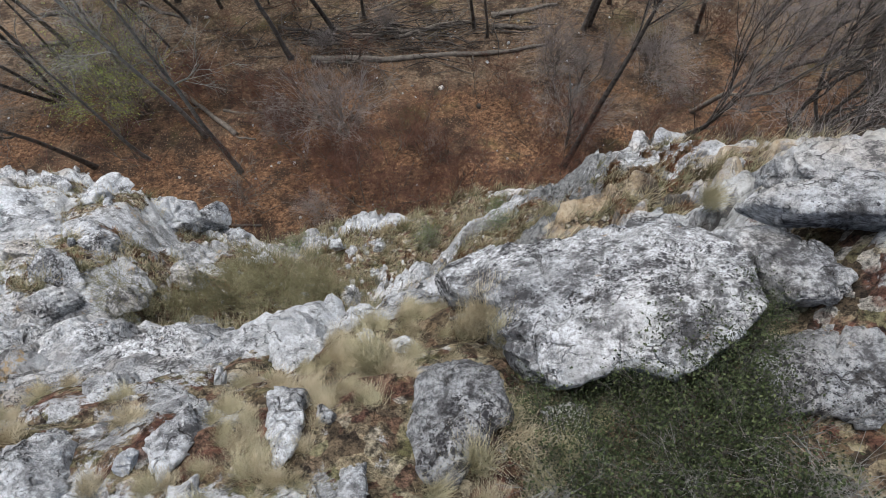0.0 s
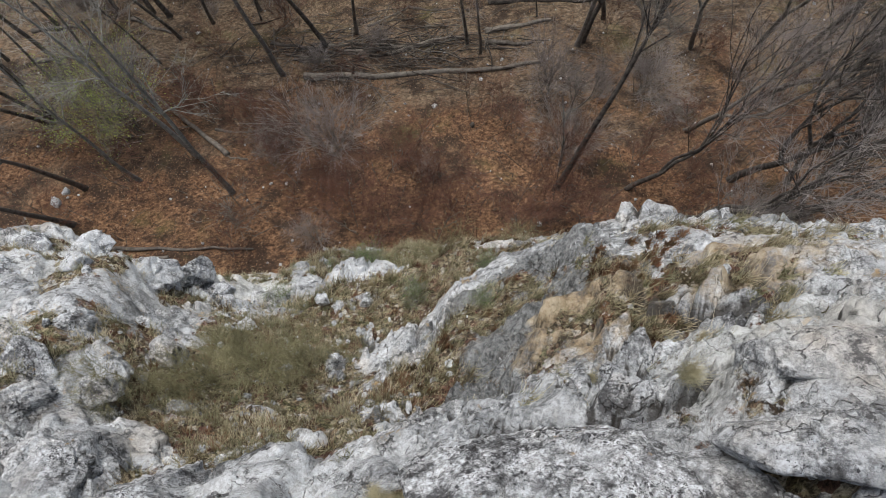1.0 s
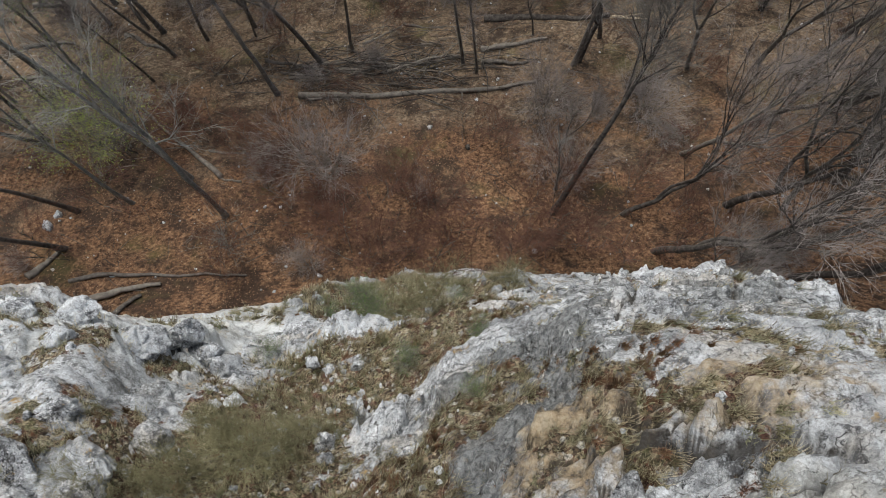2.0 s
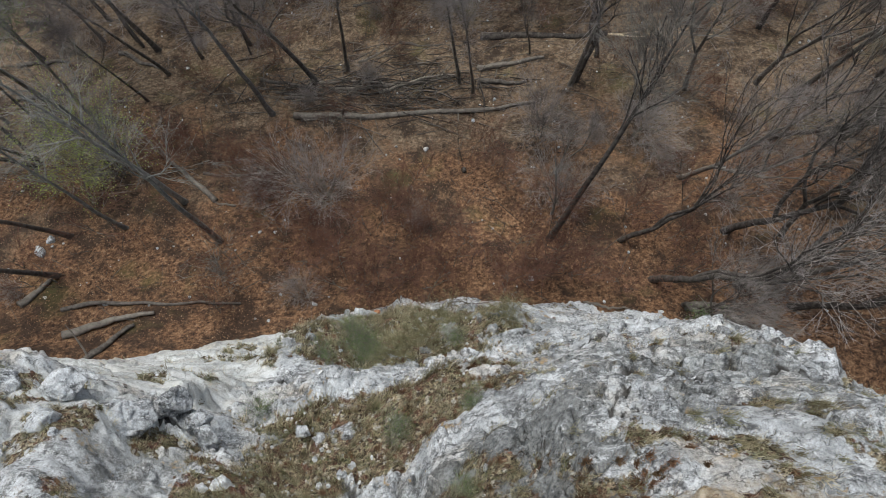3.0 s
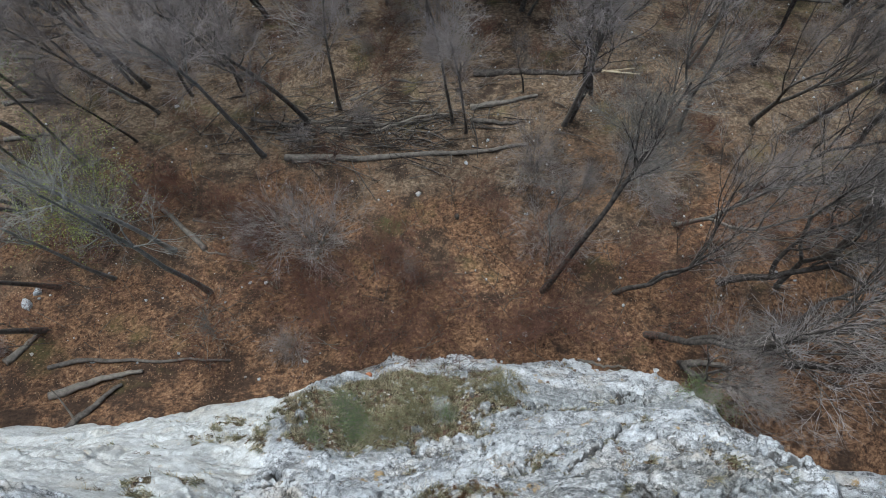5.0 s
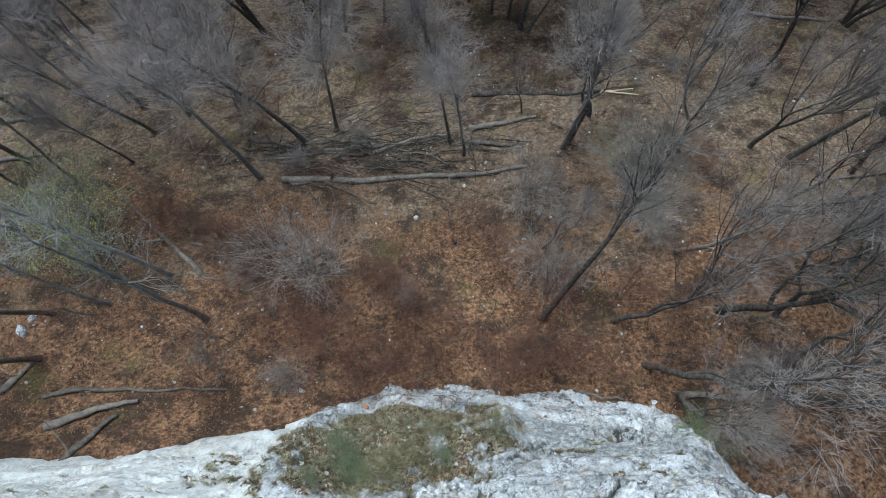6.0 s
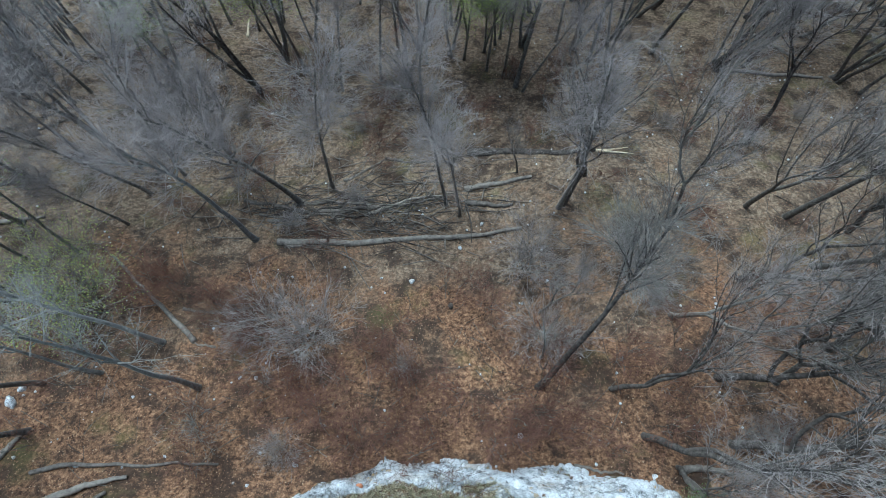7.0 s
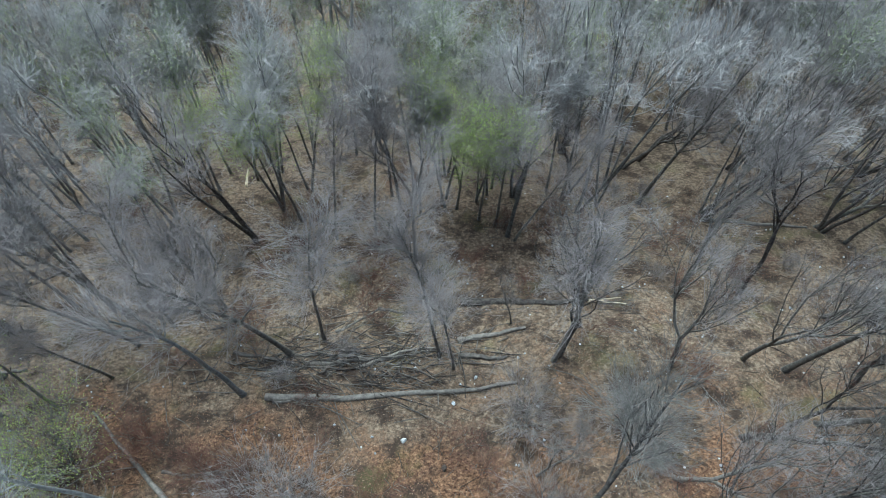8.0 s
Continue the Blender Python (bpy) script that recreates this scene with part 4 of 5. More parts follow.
def log(a, b, radius, mat=DEADWOOD, stubs=3, label="weathered fallen tree trunk lying on dead leaves", seed=0):
    """A fallen trunk on the slope from a to b, with broken stubs."""
    rng = np.random.RandomState(seed)
    n = 14
    t = np.linspace(0, 1, n)
    x, y = a[0] + (b[0] - a[0]) * t, a[1] + (b[1] - a[1]) * t
    wob = np.cumsum(rng.normal(0, 0.05, n)) * (mat is not SPLINTER) + (mat is not SPLINTER) * rng.normal(0, 0.12) * math.hypot(b[0] - a[0], b[1] - a[1]) * t * (1 - t)
    z = lumpy(x, y + wob)
    z = 0.4 * z + 0.6 * np.linspace(z[0], z[-1], n) + radius * 0.7
    P = np.stack([x, y + wob, z], -1)[None]
    R = (radius * (1 - 0.55 * t) * rng.uniform(0.9, 1.1, n))[None]
    m0 = np.array([P[0, 0, 0], P[0, 0, 1], P[0, 0, 2] - radius])
    ob = thing("fallen_log", tuple(m0), label, "log", "fallen logs")
    v, f = tubes(P - m0, R, 9)
    ends = [np.arange(9)[None, ::-1], (len(v) - 9 + np.arange(9))[None]]
    part("trunk", mesh_from("log_trunk", v, [f, *ends], mat), ob)
    for k in range(stubs):
        B, RB = spawn(rng, P - m0, R, 1, (0.5, 1.6), (30, 70), 0.25, 5, 0.2, 0.4)
        v, f = tubes(B, RB, 5)
        part("branch", mesh_from("log_branch", v, f, mat), ob)
    return ob


for i, (a, b, r, st) in enumerate((
    ((-7.1, 16.6), (5.5, 17.1), 0.15, 4), ((3.0, 22.4), (10.3, 22.4), 0.20, 1), ((2.7, 19.7), (6.4, 20.4), 0.14, 2), ((2.7, 18.8), (5.2, 18.8), 0.12, 1),
    ((-9.4, 19.3), (-3.1, 18.3), 0.09, 4), ((-5.5, 18.6), (1.2, 19.3), 0.10, 4), ((-7.9, 17.9), (-3.7, 18.6), 0.07, 4), ((-2.7, 18.1), (1.5, 19.5), 0.08, 3),
    ((-4.0, 20.6), (-1.7, 22.0), 0.07, 2), ((-1.7, 22.1), (1.9, 21.6), 0.08, 3), ((-6.7, 16.2), (-4.1, 16.7), 0.06, 2), ((-8.4, 18.4), (-2.0, 18.9), 0.06, 4), ((-6.4, 19.1), (-0.6, 18.5), 0.06, 4),
    ((-15.1, 5.8), (-7.7, 5.9), 0.08, 2), ((-14.4, 4.7), (-11.1, 5.5), 0.14, 1), ((-13.2, 3.4), (-11.7, 5.0), 0.12, 1), ((-17.0, 6.0), (-16.2, 7.3), 0.14, 1),
    ((6.2, 5.9), (8.0, 5.7), 0.06, 1), ((10.1, 5.7), (12.0, 5.5), 0.13, 1), ((-11.0, 13.0), (-7.4, 12.9), 0.07, 2), ((-22.5, 17.9), (-20.0, 18.5), 0.12, 2), ((-23.8, 20.8), (-20.9, 21.4), 0.12, 2),
    ((19.7, 29.2), (26.0, 28.0), 0.13, 3), ((23.2, 32.9), (25.7, 29.7), 0.12, 3), ((-24.9, 24.6), (-22.9, 24.8), 0.14, 2), ((-18.2, 21.7), (-15.4, 20.4), 0.12, 2), ((-6.4, 30.3), (-4.0, 29.6), 0.10, 1), ((-4.8, 25.8), (-3.0, 26.0), 0.08, 1),
    ((-10.0, 11.2), (-15.5, 15.8), 0.11, 2), ((-9.0, 11.0), (-10.1, 11.4), 0.05, 2),
)):
    log(a, b, 1.3 * r, DARK_BARK if i in (1, 4, 6, 13) else DEADWOOD, st, seed=60 + i)
for k, (a, b) in enumerate((((10.3, 22.4), (12.4, 22.0)), ((10.3, 22.3), (12.2, 22.5)))):
    log(a, b, 0.07, SPLINTER, 0, "pale freshly splintered end of a broken trunk", 90 + k)
log((-12.2, 34.3), (-12.6, 36.5), 0.12, SPLINTER, 0, "pale barkless log among bare trees", 95)
log((1.72, 12.75), (1.75, 12.95), 0.13, DARK_BARK, 0, "short dark tree stump among rust-brown leaves", 96)

RUST_STONE = bark("rust_orange_stone", (0.25, 0.10, 0.05), (0.42, 0.20, 0.11), 8.0)

# ---- rocks ----
_bm = bmesh.new()
bmesh.ops.create_icosphere(_bm, subdivisions=5, radius=1.0)
ICO5 = np.array([v.co[:] for v in _bm.verts]), np.array([[v.index for v in f.verts] for f in _bm.faces])
_bm.free()
_bm = bmesh.new()
bmesh.ops.create_icosphere(_bm, subdivisions=3, radius=1.0)
ICO3 = np.array([v.co[:] for v in _bm.verts]), np.array([[v.index for v in f.verts] for f in _bm.faces])
_bm.free()


def rock_mesh(seed, half, mat, fine=True, edge=0.75, flat=False):
    """A weathered block: a ball cut by planes, then broken, jointed and roughened."""
    rng = np.random.RandomState(seed)
    v, f = ICO5 if fine else ICO3
    v = v.copy()
    r = np.full(len(v), 1.25)
    for k in range(15):
        n = unit(rng.normal(size=3))
        r = np.minimum(r, rng.uniform(0.58, 0.95) / np.maximum(v @ n, 0.12))
    if flat:
        r = np.minimum(r, 0.66 / np.maximum(v[:, 2], 0.12))
    v = v * (edge * r + (1 - edge))[:, None] * np.array(half)
    o = rng.uniform(-50, 50, 3)
    n = unit(v / np.array(half) ** 2)
    s = min(half)
    h, j = facets(v * (0.9 / s) + o, 1, 0.6)
    h2, j2 = facets(v * (2.6 / s) + o, 2, 0.7)
    d = s * (0.15 * h + 0.07 * h2 - 0.14 * np.exp(-(j / 0.035) ** 2) * (h > -0.25) - 0.05 * np.exp(-(j2 / 0.05) ** 2) + 0.04 * fbm(v * (3 / s) + o, 3)) + min(0.015, 0.08 * s) * np.abs(fbm(v * 18 + o, 3))
    return mesh_from("rock", v + n * d[:, None], f, mat)


def rock(at, half, seed, turn=(0, 0, 0), mat=BOULDER, fine=True, flat=False, edge=0.8, label="weathered white limestone boulder spotted with lichen", group="limestone boulders of the cliff", name="boulder"):
    ob = new(name, rock_mesh(seed, half, mat, fine, 0.92 if flat or max(half) < 0.15 else edge, flat))
    ob.matrix_basis = pose(*at, *turn)
    return tagged(ob, label, "rock", group)


def on_cliff(x, y):
    """The height of the cliff's turf under (x, y)."""
    k = np.argmin((xf - x) ** 2 + (yf - y) ** 2)
    return float(zf[k])


def block(plan, z, slope, thick, seed, mat=BOULDER, rough=1.0, label="weathered white limestone boulder spotted with lichen", group="limestone boulders of the cliff", name="boulder"):
    """A bedded block: its plan outline in x and y, its top at height z in the middle, falling by slope, with broken rims and sides."""
    rng = np.random.RandomState(seed)
    P = np.array(plan, float)
    c = P.mean(0)
    Q = np.roll(P, -1, 0)
    n, rings, sides = 144, 34, 14
    th = np.arange(n) * 2 * np.pi / n
    d = np.stack([np.cos(th), np.sin(th)], -1)
    R = np.zeros(n)
    for a, b in zip(P - c, Q - c):
        e = b - a
        den = d[:, 0] * e[1] - d[:, 1] * e[0]
        den = np.where(np.abs(den) < 1e-9, 1e-9, den)
        t = (a[0] * e[1] - a[1] * e[0]) / den
        k = (a[0] * d[:, 1] - a[1] * d[:, 0]) / den
        R = np.where((t > 0) & (k >= -1e-6) & (k <= 1 + 1e-6), np.maximum(R, t), R)
    for _ in range(2):
        R = 0.25 * np.roll(R, 1) + 0.5 * R + 0.25 * np.roll(R, -1)
    s = float(np.median(R))
    rim = min(0.35 * s, 0.09)
    u = np.concatenate([np.linspace(0, 1, rings), np.full(sides, 1.0)])
    w = np.concatenate([np.zeros(rings), np.linspace(0, 1, sides + 1)[1:]])
    rho = np.where(w > 0, 1 + 0.05 * np.sin(w * 3), np.sin(u * np.pi / 2) ** 0.8)
    drop = rim * (1 - np.sqrt(np.clip(1 - rho ** 5, 0, 1))) * (w == 0) + (rim + thick * w) * (w > 0)
    x, y = (rho[:, None] * R * d[:, 0]).ravel(), (rho[:, None] * R * d[:, 1]).ravel()
    zz = slope[0] * x + slope[1] * y + 0.25 * s * (1 - rho[:, None] ** 2).clip(0).repeat(n, 1).ravel() * 0.6 - np.repeat(drop, n)
    v = np.stack([x, y, zz], -1)
    o = rng.uniform(-50, 50, 3)
    up = unit(np.array([-slope[0], -slope[1], 1.0]))
    side = np.repeat(np.clip((rho - 0.7) / 0.3, 0, 1) * 0.7, n)[:, None]
    nrm = unit((1 - side) * up + side * np.stack([np.tile(d[:, 0], len(u)), np.tile(d[:, 1], len(u)), np.zeros(n * len(u))], -1))
    warp = v + 0.05 * np.stack([gnoise(v * 5 + o), gnoise(v * 5 + o + 9), gnoise(v * 5 + o + 21)], -1)
    h, j = facets(warp * (0.8 / s) + o, 1, 0.6)
    h2, j2 = facets(warp * (2.2 / s) + o, 2, 0.7)
    h3, j3 = facets(warp * 14 + o, 4, 0.8)
    off = rough * (s * (0.13 * h + 0.055 * h2 - 0.13 * np.exp(-(j / 0.03) ** 2) * (h > -0.2) - 0.05 * np.exp(-(j2 / 0.04) ** 2) * (h2 > 0)) + 0.012 * h3 + 0.02 * fbm(v * 9 + o, 4))
    off *= np.repeat(np.clip(1.6 * rho, 0.5, 1), n)
    v = v + nrm * off[:, None]
    a = np.arange(n * len(u)).reshape(len(u), n)
    b = np.roll(a, -1, 1)
    quads = np.stack([a[:-1], a[1:], b[1:], b[:-1]], -1).reshape(-1, 4)
    ob = new(name, mesh_from("block", v, quads, mat))
    ob.location = (c[0], c[1], max(z, on_cliff(c[0], c[1]) + 0.07) if s < 0.3 else z)
    return tagged(ob, label, "rock", group)


# the brow under the start of the flight
SLAB = "large grey-white limestone slab with black lichen spots"
block(((0.02, 0.48), (0.26, 0.62), (0.83, 0.70), (1.10, 0.72), (1.28, 0.60), (1.34, 0.47), (1.27, 0.21), (1.14, 0.11), (0.88, -0.04), (0.74, 0.01), (0.49, -0.07), (0.37, -0.02), (0.26, 0.12), (0.28, 0.28), (0.06, 0.33)), 41.10, (0.43, -1.10), 0.5, 101, SPOTTED, 0.75, SLAB)
block(((-0.02, 0.50), (0.28, 0.65), (0.50, 0.55), (0.40, 0.28), (0.05, 0.32)), 40.66, (0.4, -1.0), 0.4, 102, SPOTTED, 0.75, "lichen-spotted limestone block beside the large slab")
block(((1.27, 0.62), (1.49, 0.65), (1.63, 0.53), (1.73, 0.36), (1.58, 0.26), (1.41, 0.26), (1.34, 0.40)), 41.20, (0.1, -0.9), 0.28, 104, BOULDER, 0.7, "pale limestone lobe overhanging a dark cleft")
block(((1.36, 0.72), (1.48, 0.79), (1.85, 0.86), (2.10, 0.72), (1.95, 0.56), (1.70, 0.60), (1.50, 0.62)), 41.28, (0.2, -0.8), 0.22, 103, BOULDER, 0.8, "pale boulder overhanging a dark hollow")
block(((1.90, 1.17), (2.38, 1.27), (2.75, 1.20), (2.60, 0.96), (2.19, 0.95), (1.89, 0.99)), 40.55, (0.1, -0.9), 0.5, 105)
block(((1.24, 0.05), (1.47, 0.13), (1.80, 0.24), (2.10, 0.26), (1.90, -0.25), (1.53, -0.20), (1.38, -0.16), (1.19, -0.19), (1.18, -0.07)), 41.32, (0.1, -0.8), 0.5, 106, MOTTLED, 0.9, "grey-white limestone block below a shrubby cleft")
block(((-0.10, -0.02), (0.05, 0.03), (0.25, -0.02), (0.29, -0.20), (0.20, -0.26), (0.07, -0.44), (-0.08, -0.43), (-0.14, -0.25)), 41.02, (0.25, -0.9), 0.6, 107, MOTTLED, 0.8, "dark grey lichen-covered limestone block")
BROW = "rounded white limestone boulder at the cliff's brow"
block(((-3.70, 0.33), (-3.38, 0.45), (-3.05, 0.42), (-2.80, 0.18), (-2.91, -0.09), (-3.29, -0.13), (-3.62, 0.05)), 37.95, (0.2, -0.9), 1.2, 112, WHITE_STONE, 0.9, "big rounded white boulder at the cliff's edge")
block(((-4.9, 0.05), (-4.3, 0.2), (-3.9, 0.0), (-4.0, -0.4), (-4.8, -0.5)), 38.2, (0.2, -0.9), 1.2, 118, BOULDER, 0.9, "big rounded white boulder at the cliff's edge")
block(((-2.34, 0.05), (-2.09, 0.22), (-1.72, 0.31), (-1.50, 0.20), (-1.55, 0.0), (-1.90, -0.06), (-2.25, -0.08)), 39.40, (0.2, -0.9), 1.0, 113, WHITE_STONE, 0.9, BROW)
block(((-1.46, 0.14), (-1.21, 0.25), (-1.00, 0.30), (-0.92, 0.17), (-1.00, 0.0), (-1.28, -0.02)), 39.82, (0.2, -0.9), 0.8, 114, BOULDER, 0.9, BROW)
block(((-1.06, 0.30), (-0.89, 0.35), (-0.73, 0.23), (-0.63, 0.01), (-0.78, -0.11), (-0.94, 0.02)), 39.60, (0.2, -0.9), 0.8, 115, WHITE_STONE, 0.9, BROW)
block(((-1.88, -0.35), (-1.71, -0.30), (-1.52, -0.31), (-1.42, -0.46), (-1.43, -0.62), (-1.72, -0.62)), 40.64, (0.2, -0.9), 0.4, 117, WHITE_STONE, 0.9, "white limestone block among dry grass")
SMALL = dict(label="small white stone set in dry turf", group="stones in the turf", name="stone")
block(((-1.86, -0.06), (-1.68, -0.03), (-1.59, -0.14), (-1.74, -0.22)), 40.42, (0.2, -0.9), 0.3, 119, BOULDER, **SMALL)
block(((-1.17, -0.29), (-1.05, -0.16), (-0.96, -0.29), (-1.05, -0.44)), 40.85, (0.2, -0.9), 0.25, 120, WHITE_STONE, **SMALL)
block(((-0.71, -0.11), (-0.57, -0.09), (-0.53, -0.28), (-0.61, -0.38), (-0.68, -0.26)), 40.64, (0.2, -0.9), 0.25, 121, WHITE_STONE, **SMALL)
block(((-0.36, -0.38), (-0.27, -0.35), (-0.25, -0.46), (-0.34, -0.53)), 40.93, (0.2, -0.9), 0.2, 122, WHITE_STONE, **SMALL)
block(((-0.99, -0.44), (-0.91, -0.40), (-0.86, -0.54), (-0.95, -0.56)), 41.02, (0.2, -0.9), 0.2, 123, WHITE_STONE, **SMALL)
for k, (x, y, a, b) in enumerate(((-1.2, -0.36, 0.04, 0.05), (-0.39, 0.27, 0.05, 0.07), (-0.72, -0.5, 0.05, 0.06), (-0.45, -0.2, 0.04, 0.05), (-0.2, 0.1, 0.05, 0.08), (0.5, -0.25, 0.1, 0.08), (1.42, 0.90, 0.13, 0.12), (1.62, 0.98, 0.12, 0.11), (1.28, 0.86, 0.12, 0.12), (2.05, 1.1, 0.16, 0.14))):
    rock((x, y, on_cliff(x, y) + 0.02 - 0.8 * (a > 0.1) * a), (a, b, 0.08), 130 + k, (0, 0, 20 * k), WHITE_STONE, label="small white stone set in dry turf", group="stones in the turf", name="stone")
# the ledges lower down
for k, (x, y, z, a, b, c) in enumerate(((-4.62, 1.12, 35.8, 0.42, 0.22, 0.32), (-4.0, 1.10, 35.1, 0.30, 0.26, 0.4), (-3.87, 0.76, 35.6, 0.26, 0.16, 0.3), (-4.5, 0.72, 35.8, 0.36, 0.16, 0.25), (-3.55, 1.25, 34.4, 0.22, 0.2, 0.4), (-4.05, 1.60, 32.3, 0.32, 0.25, 0.4),
                                        (-3.85, 1.42, 33.5, 0.26, 0.2, 0.4), (-4.8, 1.55, 34.4, 0.35, 0.2, 0.35), (-5.3, 1.5, 34.9, 0.4, 0.2, 0.35), (-5.96, 2.15, 33.2, 0.2, 0.25, 0.4), (-5.5, 2.62, 33.0, 0.26, 0.22, 0.35), (-6.6, 2.5, 33.0, 0.4, 0.25, 0.4), (-4.80, 2.55, 32.0, 0.55, 0.5, 0.6),
                                        (-4.35, 2.80, 31.4, 0.32, 0.3, 0.45), (-4.05, 2.48, 31.1, 0.3, 0.3, 0.4), (-3.75, 2.2, 31.2, 0.22, 0.2, 0.3), (-5.9, 3.1, 32.2, 0.4, 0.3, 0.4), (-6.9, 3.2, 32.2, 0.45, 0.3, 0.4), (-2.85, 0.22, 36.2, 0.3, 0.2, 0.3), (-3.4, 0.25, 35.8, 0.3, 0.2, 0.3),
                                        (-2.85, 1.69, 33.1, 0.16, 0.12, 0.2), (-3.1, 1.65, 33.0, 0.12, 0.12, 0.15), (-1.41, 1.09, 33.4, 0.14, 0.2, 0.3), (-1.3, 0.9, 33.6, 0.1, 0.12, 0.2), (-1.2, 2.22, 31.1, 0.13, 0.08, 0.12), (-2.0, 2.3, 31.4, 0.12, 0.1, 0.15))):
    z = min(max(z, on_cliff(x, y) - 0.3 * c), z + 0.5)
    a, b, c = (0.75 * v for v in (a, b, c)) if 11 < k < 18 else (a, b, c)
    rock((x, y, z), (1.3 * a, 1.15 * b, 0.9 * c), 150 + k, (-32 + 11 * k % 23, 23 * k % 44 - 22, 17 * k % 60 - 30), WHITE_STONE if k % 3 else BOULDER, edge=0.94, label="white limestone block standing out of a turf ledge")
# loose stones on the forest floor
for k, (x, y) in enumerate(((-13.9, 20.4), (0.4, 18.1), (3.5, 17.4), (2.3, 16.0), (-1.4, 13.5), (-1.6, 14.3), (-0.1, 14.1), (-17.1, 9.2), (-17.3, 8.6), (-4.6, 6.0), (2.9, 9.5), (-7.6, 9.5), (4.3, 7.0), (13.9, 12.6), (21.5, 21.5), (-23.2, 25.1), (-18.4, 22.8), (-6.9, 9.5), (-13.4, 6.1), (-16.1, 6.4))):
    s = (0.26, 0.16, 0.2, 0.22, 0.12, 0.15)[k % 6] * (1.5 if k in (7, 8) else 0.6)
    rock((x, y, foot(x, y) + 0.4 * s), (s, s * 0.8, s * 0.7), 200 + k, (0, 0, 37 * k), fine=k in (7, 8), label="pale loose stone lying on fallen leaves", group="loose stones on the slope", name="stone")

rock((-1.82, 5.45, on_cliff(-1.82, 5.45)), (0.13, 0.10, 0.08), 250, mat=RUST_STONE, fine=False, label="rust-orange stone at the cliff's lower lip", group="loose stones on the slope", name="stone")

# ---- dry grass and shrubs of the cliff ----
def grass_material(name, root, straw, tip):
    m, nt, b = material(name, 0.75)
    rnd = nt.nodes.new("ShaderNodeNewGeometry").outputs["Random Per Island"]
    t = attribute(nt, "along")
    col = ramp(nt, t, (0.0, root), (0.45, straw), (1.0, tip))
    col = mix(nt, maths(nt, "MULTIPLY", rnd, 0.4), col, (0.50, 0.44, 0.30))
    # each clump has a tone of its own: dead and dark, greenish, straw, bleached
    tone = ramp(nt, attribute(nt, "clump"), (0.0, (0.30, 0.24, 0.20)), (0.35, (0.60, 0.63, 0.50)), (0.65, (0.95, 0.88, 0.76)), (1.0, (1.25, 1.22, 1.15)))
    col = mix(nt, 1.0, col, tone, "MULTIPLY")
    nt.links.new(col, b.inputs["Base Color"])
    return m


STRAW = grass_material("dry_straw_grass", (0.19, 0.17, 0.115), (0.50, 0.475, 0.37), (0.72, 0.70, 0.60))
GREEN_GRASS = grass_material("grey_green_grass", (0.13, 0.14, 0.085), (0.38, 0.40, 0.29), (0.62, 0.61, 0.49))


def blades(rng, at, count, length, width, spread, lean=(0, 0.25)):
    """Arching blades round each place in at: vertices, faces and the share along each blade."""
    n = len(at) * count
    base = np.repeat(at, count, 0) + rng.normal(0, 1, (n, 3)) * np.array([0.18, 0.18, 0.03]) * length
    a = rng.uniform(0, 2 * np.pi, n)
    out = np.stack([np.cos(a), np.sin(a), 0 * a], -1) * rng.uniform(0.1, 1.0, n)[:, None] * spread
    out = out + np.array([lean[0], lean[1], 0.0])
    ln = length * rng.uniform(0.5, 1.15, n)[:, None] * np.repeat(rng.uniform(0.7, 1.2, len(at)), count)[:, None]
    up = np.array([0, 0, 1.0])
    p = [base, base + (up * 0.45 + out * 0.25) * ln, base + (up * 0.75 + out * 0.65) * ln, base + (up * 0.85 + out * 1.1) * ln]
    side = np.stack([-np.sin(a + 1.2), np.cos(a + 1.2), 0 * a], -1) * width * 0.5
    v = np.stack([p[0] - side, p[0] + side, p[1] - side, p[1] + side, p[2] - side * 0.7, p[2] + side * 0.7, p[3]], 1)
    i = np.arange(n)[:, None] * 7
    quads = np.concatenate([i + np.array((0, 1, 3, 2)), i + np.array((2, 3, 5, 4))], 1).reshape(-1, 4)
    tris = i + np.array((4, 5, 6))
    return v.reshape(-1, 3), [quads, tris], np.tile([0, 0, 0.4, 0.4, 0.75, 0.75, 1.0], n)


def grass(name, at, rng, count, length, width, spread, mat):
    v, f, t = blades(rng, at, count, length, width, spread)
    me = mesh_from(name, v, f, mat, False)
    mask(me, "along", t)
    mask(me, "clump", np.repeat(rng.uniform(0, 1, len(at)), count * 7) if len(at) > 1 else np.full(len(t), 0.75))
    return me


rng = np.random.RandomState(33)
verts = np.stack([xf, yf, zf], -1)
# where turf lies, thinned to even spacing by area
cell_dx = np.repeat(np.gradient(cx), len(cz))
cell_dz = np.tile(np.abs(np.gradient(cz)), len(cx))
weight = np.where((soil + 0.25 * fbm(verts * 2.5, 2) > 0.46) & (np.abs(xf) < 13) & (zf < 42.2) & (zf > 19), cell_dx * cell_dz, 0)


def pick(where, n):
    w = weight * where
    return verts[rng.choice(len(verts), n, False, w / w.sum())]


